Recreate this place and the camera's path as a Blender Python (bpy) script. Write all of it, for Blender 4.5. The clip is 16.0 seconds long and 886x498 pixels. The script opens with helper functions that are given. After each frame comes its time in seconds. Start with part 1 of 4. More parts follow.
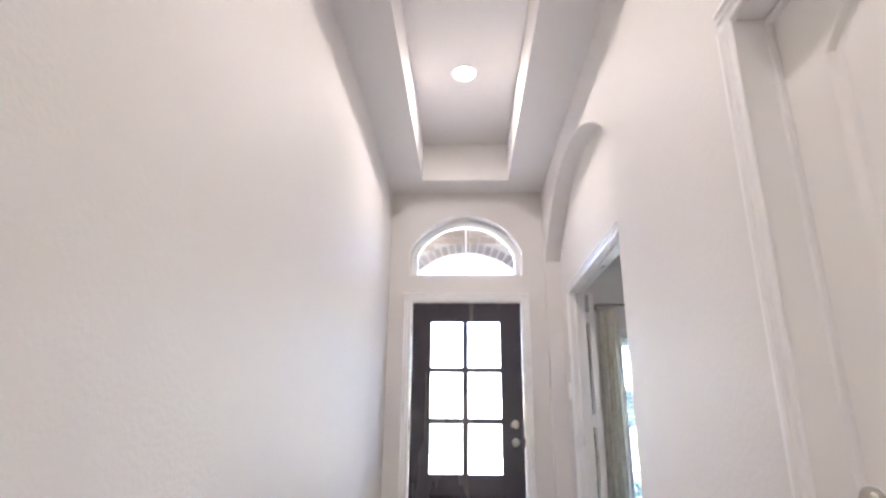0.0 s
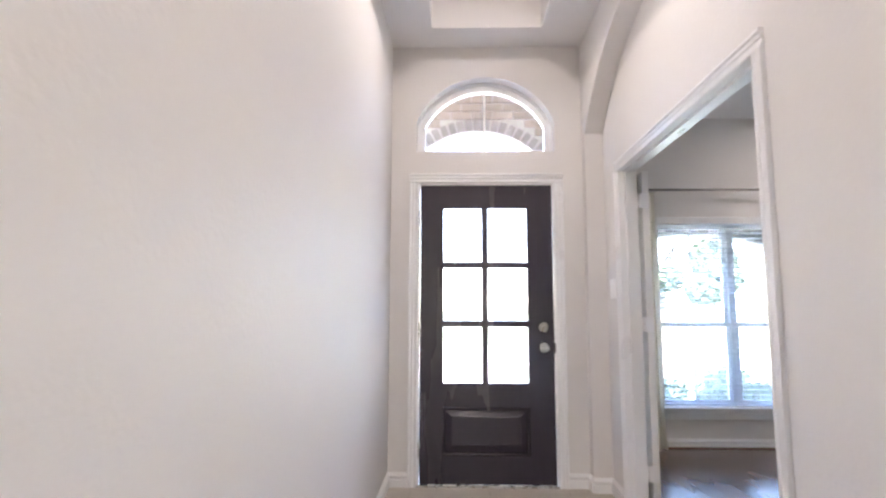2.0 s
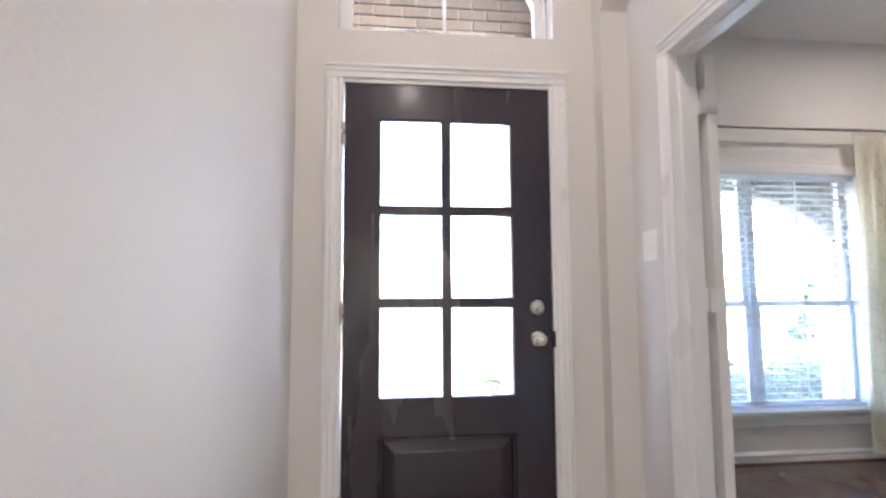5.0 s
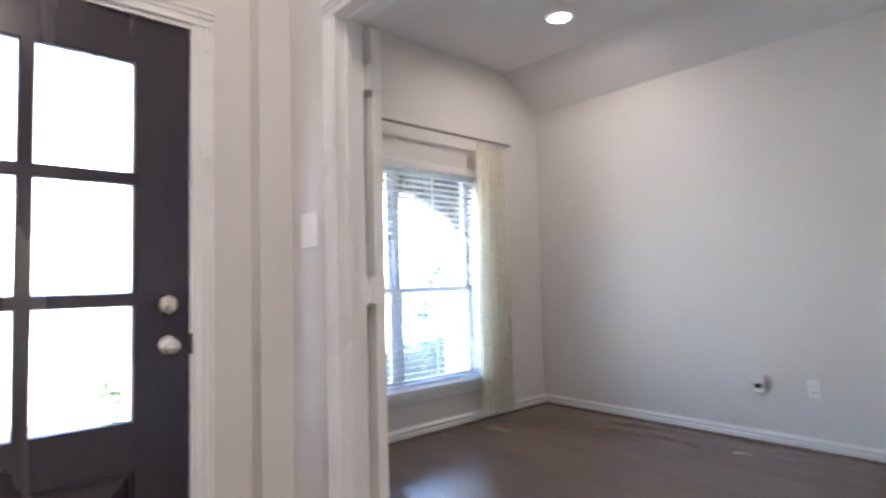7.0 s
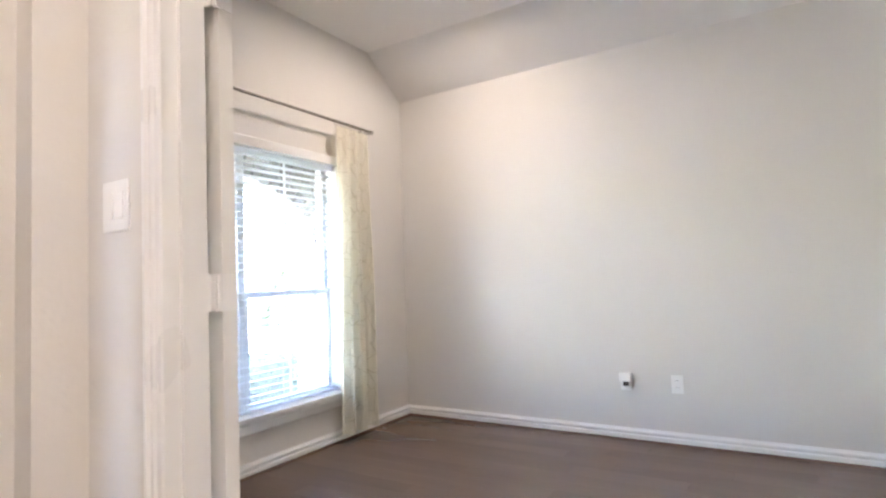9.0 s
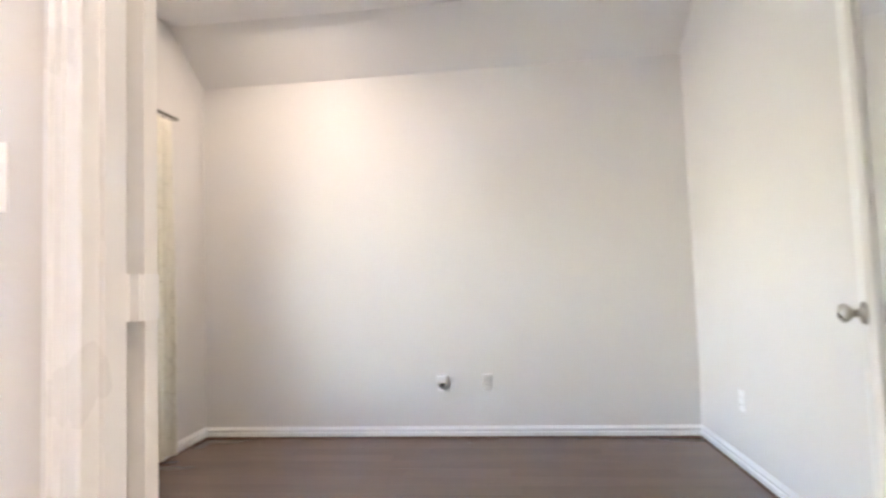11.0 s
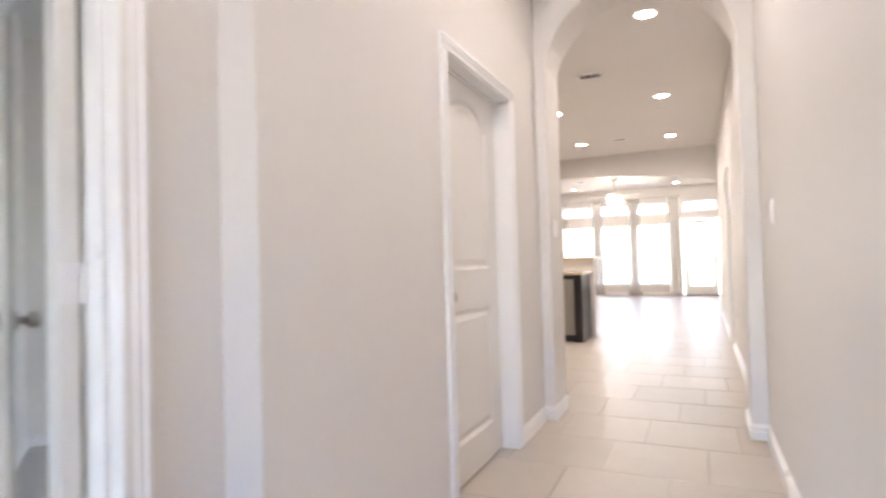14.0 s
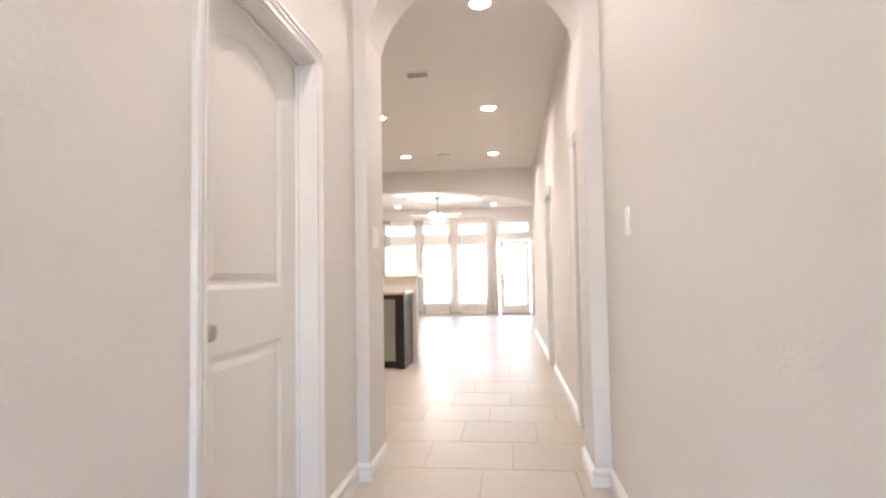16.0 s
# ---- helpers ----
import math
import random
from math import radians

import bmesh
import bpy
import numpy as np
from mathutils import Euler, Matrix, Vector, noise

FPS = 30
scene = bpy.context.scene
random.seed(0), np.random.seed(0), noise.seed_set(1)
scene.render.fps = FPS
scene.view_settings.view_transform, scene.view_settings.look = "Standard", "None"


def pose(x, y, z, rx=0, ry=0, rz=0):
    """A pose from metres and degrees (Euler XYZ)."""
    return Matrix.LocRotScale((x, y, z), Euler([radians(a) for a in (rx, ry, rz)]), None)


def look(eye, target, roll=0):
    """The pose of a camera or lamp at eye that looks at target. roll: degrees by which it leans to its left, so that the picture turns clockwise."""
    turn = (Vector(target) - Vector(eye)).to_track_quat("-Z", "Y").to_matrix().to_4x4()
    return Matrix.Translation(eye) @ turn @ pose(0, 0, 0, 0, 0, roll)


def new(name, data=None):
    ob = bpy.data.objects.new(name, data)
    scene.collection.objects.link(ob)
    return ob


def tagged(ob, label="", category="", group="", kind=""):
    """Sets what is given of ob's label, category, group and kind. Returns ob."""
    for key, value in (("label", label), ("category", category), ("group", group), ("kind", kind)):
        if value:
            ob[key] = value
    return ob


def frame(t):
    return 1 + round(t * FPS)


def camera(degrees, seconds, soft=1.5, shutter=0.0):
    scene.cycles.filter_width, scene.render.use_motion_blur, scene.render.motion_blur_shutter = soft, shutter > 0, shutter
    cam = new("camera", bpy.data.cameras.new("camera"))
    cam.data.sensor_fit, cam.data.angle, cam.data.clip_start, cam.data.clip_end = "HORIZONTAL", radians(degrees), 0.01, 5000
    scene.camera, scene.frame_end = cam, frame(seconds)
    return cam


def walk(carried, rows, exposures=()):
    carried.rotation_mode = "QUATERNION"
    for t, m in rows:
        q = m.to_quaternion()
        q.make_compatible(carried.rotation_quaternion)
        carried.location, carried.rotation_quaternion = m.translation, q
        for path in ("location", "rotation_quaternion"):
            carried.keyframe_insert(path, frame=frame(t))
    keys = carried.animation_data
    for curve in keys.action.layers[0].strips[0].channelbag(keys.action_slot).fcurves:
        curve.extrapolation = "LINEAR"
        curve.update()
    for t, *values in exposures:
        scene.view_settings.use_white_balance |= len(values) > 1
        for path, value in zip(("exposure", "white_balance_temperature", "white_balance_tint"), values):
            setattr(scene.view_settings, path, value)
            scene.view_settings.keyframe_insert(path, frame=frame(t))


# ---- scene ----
cam = camera(77.8, 16.0, soft=2.3, shutter=0.5)
PATH = [
    (0, (0.655, -4.613, 1.072), (0.575, -2.706, 1.669), 0.55),
    (0.5, (0.602, -4.483, 1.135), (0.53, -2.528, 1.548), 0.6),
    (1, (0.5, -4.27, 1.125), (0.468, -2.289, 1.404), 0.6),
    (1.5, (0.45, -4.025, 1.138), (0.423, -2.04, 1.387), 0.3),
    (2, (0.445, -3.78, 1.15), (0.403, -1.793, 1.378), 0.15),
    (2.5, (0.445, -3.555, 1.16), (0.396, -1.566, 1.376), 0.1),
    (3, (0.485, -3.30, 1.16), (0.43, -1.311, 1.35), 0.1),
    (3.2, (0.487, -3.215, 1.158), (0.428, -1.224, 1.347), 0.0),
    (5.3, (0.365, -2.24, 1.083), (0.687, -0.273, 1.258), -0.3),
    (5.5, (0.38, -2.174, 1.082), (0.785, -0.223, 1.249), -0.3),
    (6, (0.436, -2.048, 1.092), (1.211, -0.21, 1.232), -0.5),
    (6.5, (0.482, -2.035, 1.105), (1.589, -0.374, 1.226), -1.0),
    (7, (0.498, -2.03, 1.103), (1.831, -0.543, 1.221), -1.5),
    (7.5, (0.524, -1.99, 1.1), (2.023, -0.671, 1.216), -1.9),
    (8, (0.559, -1.919, 1.094), (2.167, -0.735, 1.201), -2.2),
    (8.5, (0.694, -1.767, 1.083), (2.345, -0.642, 1.185), -2.25),
    (8.7, (0.752, -1.698, 1.087), (2.42, -0.6, 1.193), -2.3),
    (10.8, (0.614, -1.211, 1.09), (2.573, -0.83, 1.218), -1.8),
    (11, (0.599, -1.149, 1.091), (2.583, -0.928, 1.208), -2.0),
    (11.5, (0.602, -0.926, 1.103), (2.574, -1.246, 1.188), -1.4),
    (12, (0.526, -0.867, 1.091), (2.384, -1.602, 1.169), -1.2),
    (12.5, (0.466, -0.878, 1.105), (2.139, -1.971, 1.183), -0.9),
    (13, (0.428, -0.927, 1.131), (1.825, -2.357, 1.176), -2.1),
    (13.5, (0.404, -1.014, 1.114), (1.532, -2.664, 1.165), -1.9),
    (14, (0.344, -1.21, 1.104), (1.187, -3.023, 1.152), -1.6),
    (14.5, (0.323, -1.39, 1.111), (0.929, -3.295, 1.173), -1.5),
    (15, (0.39, -1.604, 1.105), (0.788, -3.562, 1.179), -1.2),
    (15.5, (0.484, -1.8, 1.108), (0.762, -3.778, 1.205), -1.2),
    (16, (0.516, -2.01, 1.091), (0.744, -3.994, 1.192), -1.0),
]
walk(cam, [(t, look(eye, target, roll)) for t, eye, target, roll in PATH], [(0, 5.4, 6550, 20.5), (1.5, 5.47, 6650, 20.5), (3, 5.45, 6700, 20.5), (5.5, 5.36, 6800, 20.5), (6.5, 5.34, 6800, 20.5), (7.5, 5.32, 6950, 20.5),
      (8, 5.46, 7300, 20.5), (8.5, 5.78, 7450, 20.5), (11, 6.12, 7700, 20.5), (12, 5.97, 7350, 20.5), (12.5, 5.95, 7250, 20.5), (13.5, 5.65, 6900, 20.5), (14, 5.55, 6900, 20.5), (15, 5.52, 7000, 20.5), (16, 5.55, 7050, 20.5)])
SKY, CAN, LAMP = 0.15, 2.5, 0.38

# ---- light ----
world = bpy.data.worlds.new("sky")
scene.world = world
world.use_nodes = True
_n = world.node_tree.nodes
_sky = _n.new("ShaderNodeTexSky")
_sky.sky_type = "NISHITA"
_sky.sun_disc = False
_sky.sun_elevation, _sky.sun_rotation = radians(52), radians(200)
world.node_tree.links.new(_sky.outputs[0], _n["Background"].inputs[0])
_n["Background"].inputs[1].default_value = SKY
sun = new("sun", bpy.data.lights.new("sun", "SUN"))
sun.data.energy, sun.data.angle, sun.data.color = 4.8, radians(0.5), (1, 0.96, 0.9)
sun.matrix_world = look((20 * math.sin(radians(200)), 20 * math.cos(radians(200)), 25.6), (0, 0, 0))


# ---- materials ----
def material(name, base, rough=0.6, metal=0.0, vary=0.06, scale=6.0, grain=0.0, grain_scale=220.0, bump=0.0,
             bump_scale=90.0, coat=0.0, stretch=(1, 1, 1), per_object=0.0, rough_vary=0.08):
    """A surface with broad stains, fine grain, relief and uneven gloss, in object space at true size."""
    m = bpy.data.materials.new(name)
    m.use_nodes = True
    nt = m.node_tree
    nodes, links = nt.nodes, nt.links
    bsdf = nodes["Principled BSDF"]
    bsdf.inputs["Roughness"].default_value = rough
    bsdf.inputs["Metallic"].default_value = metal
    bsdf.inputs["Coat Weight"].default_value = coat
    bsdf.inputs["Coat Roughness"].default_value = 0.12
    geo = nodes.new("ShaderNodeNewGeometry")
    mapping = nodes.new("ShaderNodeMapping")
    mapping.inputs["Scale"].default_value = stretch
    links.new(geo.outputs["Position"], mapping.inputs["Vector"])
    broad = nodes.new("ShaderNodeTexNoise")
    broad.inputs["Scale"].default_value, broad.inputs["Detail"].default_value = scale, 5
    links.new(mapping.outputs[0], broad.inputs["Vector"])
    fine = nodes.new("ShaderNodeTexNoise")
    fine.inputs["Scale"].default_value, fine.inputs["Detail"].default_value = grain_scale, 3
    links.new(mapping.outputs[0], fine.inputs["Vector"])
    add = nodes.new("ShaderNodeMath")
    add.operation = "MULTIPLY_ADD"
    links.new(broad.outputs[0], add.inputs[0])
    add.inputs[1].default_value, add.inputs[2].default_value = 2 * vary, 1 - vary
    add2 = nodes.new("ShaderNodeMath")
    add2.operation = "MULTIPLY_ADD"
    links.new(fine.outputs[0], add2.inputs[0])
    add2.inputs[1].default_value = 2 * grain
    links.new(add.outputs[0], add2.inputs[2])
    last = add2.outputs[0]
    if per_object:
        info = nodes.new("ShaderNodeObjectInfo")
        add3 = nodes.new("ShaderNodeMath")
        add3.operation = "MULTIPLY_ADD"
        links.new(info.outputs["Random"], add3.inputs[0])
        add3.inputs[1].default_value = per_object
        links.new(last, add3.inputs[2])
        last = add3.outputs[0]
    mul = nodes.new("ShaderNodeVectorMath")
    mul.operation = "SCALE"
    mul.inputs[0].default_value = base
    links.new(last, mul.inputs["Scale"])
    links.new(mul.outputs[0], bsdf.inputs["Base Color"])
    rr = nodes.new("ShaderNodeMath")
    rr.operation = "MULTIPLY_ADD"
    links.new(broad.outputs[0], rr.inputs[0])
    rr.inputs[1].default_value, rr.inputs[2].default_value = 2 * rough_vary, rough - rough_vary
    links.new(rr.outputs[0], bsdf.inputs["Roughness"])
    if bump:
        relief = nodes.new("ShaderNodeTexNoise")
        relief.inputs["Scale"].default_value, relief.inputs["Detail"].default_value = bump_scale, 2
        links.new(mapping.outputs[0], relief.inputs["Vector"])
        bm_node = nodes.new("ShaderNodeBump")
        bm_node.inputs["Strength"].default_value, bm_node.inputs["Distance"].default_value = bump, 0.004
        links.new(relief.outputs[0], bm_node.inputs["Height"])
        links.new(bm_node.outputs[0], bsdf.inputs["Normal"])
    return m


def glowing(name, colour, strength):
    m = bpy.data.materials.new(name)
    m.use_nodes = True
    b = m.node_tree.nodes["Principled BSDF"]
    b.inputs["Base Color"].default_value = (*colour, 1)
    b.inputs["Emission Color"].default_value = (*colour, 1)
    b.inputs["Emission Strength"].default_value = strength
    return m


def clear_glass(name, tint=(1, 1, 1), haze=0.0):
    """Clear glass; an optional milky share imitates the glare haze of bright daylight."""
    m = bpy.data.materials.new(name)
    m.use_nodes = True
    nt = m.node_tree
    nt.nodes.remove(nt.nodes["Principled BSDF"])
    out = nt.nodes["Material Output"]
    see, gloss, mix, facing, power = (nt.nodes.new(k) for k in
                                      ("ShaderNodeBsdfTransparent", "ShaderNodeBsdfGlossy", "ShaderNodeMixShader", "ShaderNodeLayerWeight", "ShaderNodeMath"))
    see.inputs[0].default_value = (*tint, 1)
    gloss.inputs["Roughness"].default_value = 0.02
    facing.inputs[0].default_value = 0.5
    power.operation = "POWER"
    power.inputs[1].default_value = 4.0
    nt.links.new(facing.outputs["Facing"], power.inputs[0])
    gain = nt.nodes.new("ShaderNodeMath")
    gain.operation = "MULTIPLY_ADD"
    gain.inputs[1].default_value, gain.inputs[2].default_value = 0.8, 0.03
    nt.links.new(power.outputs[0], gain.inputs[0])
    nt.links.new(gain.outputs[0], mix.inputs[0])
    nt.links.new(see.outputs[0], mix.inputs[1])
    nt.links.new(gloss.outputs[0], mix.inputs[2])
    last = mix
    if haze:
        veil, last = nt.nodes.new("ShaderNodeBsdfTranslucent"), nt.nodes.new("ShaderNodeMixShader")
        veil.inputs[0].default_value = (0.8, 0.84, 0.86, 1)
        last.inputs[0].default_value = haze
        nt.links.new(mix.outputs[0], last.inputs[1])
        nt.links.new(veil.outputs[0], last.inputs[2])
    nt.links.new(last.outputs[0], out.inputs[0])
    return m


WALL = material("greige wall paint", (0.74, 0.715, 0.69), 0.62, vary=0.025, scale=1.2, grain=0.012, grain_scale=70, bump=0.3, bump_scale=58)
CEIL = material("ceiling paint", (0.80, 0.78, 0.76), 0.8, vary=0.02, scale=1.5, bump=0.2, bump_scale=70)
TRIM = material("white gloss trim", (0.86, 0.855, 0.85), 0.3, vary=0.02, scale=3, bump=0.03, bump_scale=30)
DOORPAINT = material("white door paint", (0.83, 0.815, 0.79), 0.38, vary=0.02, scale=3, bump=0.06, bump_scale=60, stretch=(1, 1, 0.15))
# Espresso stain with the bluish haze off the bright glass mixed into its colour.
ESPRESSO = material("espresso stained wood", (0.026, 0.020, 0.032), 0.26, vary=0.2, scale=5, grain=0.08, grain_scale=60, bump=0.06, bump_scale=50, stretch=(1, 1, 0.12), coat=0.2)
NICKEL = material("satin nickel", (0.52, 0.50, 0.465), 0.28, 1.0, vary=0.05, scale=30)
STEEL = material("brushed stainless steel", (0.42, 0.40, 0.37), 0.34, 1.0, vary=0.05, scale=4, stretch=(1, 1, 12))
RODMETAL = material("dull grey metal", (0.22, 0.205, 0.185), 0.42, 0.9, vary=0.02, scale=3, rough_vary=0.02)
BRONZE = material("dark bronze metal", (0.05, 0.04, 0.035), 0.4, 0.8)
TILE = material("cream ceramic floor tile", (0.47, 0.425, 0.37), 0.38, vary=0.13, scale=3.5, grain=0.03, grain_scale=40, bump=0.03, bump_scale=25, per_object=0.06, rough_vary=0.06)
TILE.node_tree.nodes["Principled BSDF"].inputs["Specular IOR Level"].default_value = 0.2
GROUT = material("sand grout", (0.40, 0.35, 0.30), 0.85, vary=0.1, scale=20)
PLANK = material("dark hand-scraped hardwood", (0.125, 0.082, 0.061), 0.23, vary=0.16, scale=4.5, grain=0.05, grain_scale=60, bump=0.05, bump_scale=9, stretch=(1.6, 0.3, 1), per_object=0.2, rough_vary=0.01)
PLANK.node_tree.nodes["Principled BSDF"].inputs["Specular IOR Level"].default_value = 0.5
PLANKGAP = material("dark gap between boards", (0.012, 0.009, 0.008), 0.7)
PLASTIC = material("white plastic", (0.90, 0.89, 0.875), 0.35, vary=0.01)
BLACKPL = material("black plastic", (0.02, 0.02, 0.02), 0.4)
# Stands for the shade inside socket slots and vents; also on toe kicks.
SLOT = material("dark slot", (0.03, 0.03, 0.03), 0.8)
VINYL = material("white vinyl window frame", (0.82, 0.83, 0.84), 0.4, vary=0.02)
CORD = material("blind cord", (0.7, 0.7, 0.68), 0.8)
BRICK = material("tan and brown brick", (0.25, 0.20, 0.165), 0.85, vary=0.3, scale=9, grain=0.15, grain_scale=80, bump=0.5, bump_scale=60, per_object=0.35)
BRICKDARK = material("dark grey brick", (0.19, 0.165, 0.155), 0.85, vary=0.3, scale=9, grain=0.15, grain_scale=80, bump=0.5, bump_scale=60, per_object=0.4)
MORTAR = material("pale mortar", (0.55, 0.52, 0.47), 0.9, vary=0.1, scale=12, bump=0.3, bump_scale=80)
CONCRETE = material("light concrete", (0.42, 0.405, 0.385), 0.85, vary=0.1, scale=1.5, grain=0.05, bump=0.2)
LAWN = material("lawn", (0.10, 0.118, 0.068), 0.9, vary=0.3, scale=0.7, grain=0.2, grain_scale=30)
LEAF = material("leaf", (0.12, 0.155, 0.075), 0.5, vary=0.35, scale=3, per_object=0.2)
CROWN = material("tree leaf", (0.05, 0.075, 0.045), 0.6, vary=0.35, scale=3)
BARK = material("bark", (0.11, 0.085, 0.065), 0.9, vary=0.3, scale=6, bump=0.6, bump_scale=25, stretch=(1, 1, 0.3))
GRANITE = material("beige granite", (0.52, 0.44, 0.33), 0.2, vary=0.2, scale=14, grain=0.2, grain_scale=90)
CABINET = material("dark espresso cabinet", (0.018, 0.014, 0.016), 0.35, vary=0.25, scale=5, stretch=(1, 1, 0.1))
ROOFING = material("grey shingle", (0.12, 0.115, 0.11), 0.9, vary=0.2, scale=2)
GLASS = clear_glass("window glass")
# The tint dims the view; the pale milky share stands for glare haze.
HAZED = clear_glass("hazy study glass", (0.80, 0.85, 0.88), 0.035)
# The next two tints are added only to cut the bright daylight.
FANGLASS = clear_glass("dimmed fanlight glass", (0.85, 0.86, 0.89))
TINTED = clear_glass("tinted window glass", (0.42, 0.44, 0.46))
FROST = clear_glass("door glass", (0.97, 0.98, 1.0))
CANGLOW = glowing("lamp lens", (1.0, 0.94, 0.86), CAN)
FANGLOW = glowing("fan lamp glass", (1.0, 0.92, 0.82), 4)


def cloth(name, base, pattern, through_light=0.35, see=0.0):
    """Woven cloth that lets light through, with a printed line pattern."""
    m = bpy.data.materials.new(name)
    m.use_nodes = True
    nt = m.node_tree
    b = nt.nodes["Principled BSDF"]
    b.inputs["Roughness"].default_value = 0.9
    out = nt.nodes["Material Output"]
    geo = nt.nodes.new("ShaderNodeNewGeometry")
    ramp = nt.nodes.new("ShaderNodeValToRGB")
    vor = nt.nodes.new("ShaderNodeTexVoronoi")
    vor.feature = "DISTANCE_TO_EDGE"
    vor.inputs["Scale"].default_value = 11
    warp = nt.nodes.new("ShaderNodeMapping")
    warp.inputs["Scale"].default_value = (1.8, 0.5, 0.75)
    warp.inputs["Rotation"].default_value = (0, 0.5, 0)
    nt.links.new(geo.outputs["Position"], warp.inputs[0])
    nt.links.new(warp.outputs[0], vor.inputs["Vector"])
    nt.links.new(vor.outputs["Distance"], ramp.inputs[0])
    ramp.color_ramp.elements[0].position, ramp.color_ramp.elements[1].position = 0.005, 0.018
    ramp.color_ramp.elements[0].color, ramp.color_ramp.elements[1].color = (*pattern, 1), (*base, 1)
    nt.links.new(ramp.outputs[0], b.inputs["Base Color"])
    tr = nt.nodes.new("ShaderNodeBsdfTranslucent")
    nt.links.new(ramp.outputs[0], tr.inputs[0])
    mix = nt.nodes.new("ShaderNodeMixShader")
    mix.inputs[0].default_value = through_light
    nt.links.new(b.outputs[0], mix.inputs[1])
    nt.links.new(tr.outputs[0], mix.inputs[2])
    last = mix
    if see:
        clear = nt.nodes.new("ShaderNodeBsdfTransparent")
        last = nt.nodes.new("ShaderNodeMixShader")
        last.inputs[0].default_value = see
        nt.links.new(mix.outputs[0], last.inputs[1])
        nt.links.new(clear.outputs[0], last.inputs[2])
    nt.links.new(last.outputs[0], out.inputs[0])
    return m


def lit_slat():
    """White slats that pass a little daylight."""
    m = material("white faux wood slat", (0.82, 0.83, 0.84), 0.45, vary=0.02, scale=20)
    nt = m.node_tree
    tr, mix = nt.nodes.new("ShaderNodeBsdfTranslucent"), nt.nodes.new("ShaderNodeMixShader")
    tr.inputs[0].default_value = (0.80, 0.83, 0.86, 1)
    mix.inputs[0].default_value = 0.55
    nt.links.new(nt.nodes["Principled BSDF"].outputs[0], mix.inputs[1])
    nt.links.new(tr.outputs[0], mix.inputs[2])
    nt.links.new(mix.outputs[0], nt.nodes["Material Output"].inputs[0])
    return m


SLAT = lit_slat()
DRAPE = cloth("cream printed drape", (0.95, 0.92, 0.83), (0.70, 0.66, 0.55), 0.22)
SHEER = cloth("white sheer", (0.85, 0.83, 0.81), (0.83, 0.81, 0.79), 0.8, 0.7)


# ---- building helpers ----
def finish(bm, name, mat, smooth=False):
    me = bpy.data.meshes.new(name)
    bmesh.ops.recalc_face_normals(bm, faces=bm.faces)
    bm.to_mesh(me)
    bm.free()
    me.materials.append(mat)
    if smooth:
        for p in me.polygons:
            p.use_smooth = True
    return me


def part(name, bm, mat, parent=None, label="", smooth=False):
    """One mesh object made of bm, under a thing or a part."""
    ob = new(name, finish(bm, name, mat, smooth))
    if parent is not None:
        ob.parent = parent
    if label:
        tagged(ob, label)
    return ob


def shared(name, me, parent, m=None, label=""):
    """One more object on a mesh that alike pieces share."""
    ob = new(name, me)
    ob.parent = parent
    if m is not None:
        ob.matrix_basis = m
    if label:
        tagged(ob, label)
    return ob


def thing(name, label, category, m=None, group="", kind=""):
    ob = new(name)
    ob.empty_display_size = 0.1
    if m is not None:
        ob.matrix_basis = m
    return tagged(ob, label, category, group, kind)


def structure(name, bm, mat, label="", category="", smooth=False):
    return tagged(part(name, bm, mat, None, "", smooth), label, category, kind="structure")


def box(bm, x0, y0, z0, x1, y1, z1, bevel=0.0):
    r = bmesh.ops.create_cube(bm, size=1)
    vs = r["verts"]
    bmesh.ops.scale(bm, verts=vs, vec=(abs(x1 - x0), abs(y1 - y0), abs(z1 - z0)))
    bmesh.ops.translate(bm, verts=vs, vec=((x0 + x1) / 2, (y0 + y1) / 2, (z0 + z1) / 2))
    if bevel:
        es = list({e for v in vs for e in v.link_edges})
        bmesh.ops.bevel(bm, geom=es, offset=bevel, segments=2, affect="EDGES", profile=0.6)
    return bm


def boxed(*a, **k):
    return box(bmesh.new(), *a, **k)


def tube(bm, p, q, r0, r1=None, seg=16, caps=True):
    """A round bar from p to q."""
    p, q = Vector(p), Vector(q)
    r1 = r0 if r1 is None else r1
    m = Matrix.Translation((p + q) / 2) @ (q - p).to_track_quat("Z", "Y").to_matrix().to_4x4()
    bmesh.ops.create_cone(bm, cap_ends=caps, segments=seg, radius1=r0, radius2=r1, depth=(q - p).length, matrix=m)
    return bm


def lathe(bm, profile, m=Matrix(), seg=24):
    """A turned body: profile rows are (radius, height) along the axis."""
    rings = []
    for r, h in profile:
        rings.append([bm.verts.new(m @ Vector((r * math.cos(2 * math.pi * i / seg), r * math.sin(2 * math.pi * i / seg), h))) for i in range(seg)])
    for a, b in zip(rings, rings[1:]):
        for i in range(seg):
            bm.faces.new((a[i], a[(i + 1) % seg], b[(i + 1) % seg], b[i]))
    bm.faces.new(rings[0])
    bm.faces.new(rings[-1])
    return bm


def sweep(bm, profile, p, q, out, up=(0, 0, 1)):
    """A straight moulding from p to q; profile rows are (away from the wall, along up)."""
    p, q, out, up = Vector(p), Vector(q), Vector(out), Vector(up)
    a = [bm.verts.new(p + out * u + up * v) for u, v in profile]
    b = [bm.verts.new(q + out * u + up * v) for u, v in profile]
    n = len(profile)
    for i in range(n):
        bm.faces.new((a[i], a[(i + 1) % n], b[(i + 1) % n], b[i]))
    bm.faces.new(a)
    bm.faces.new(b[::-1])
    return bm


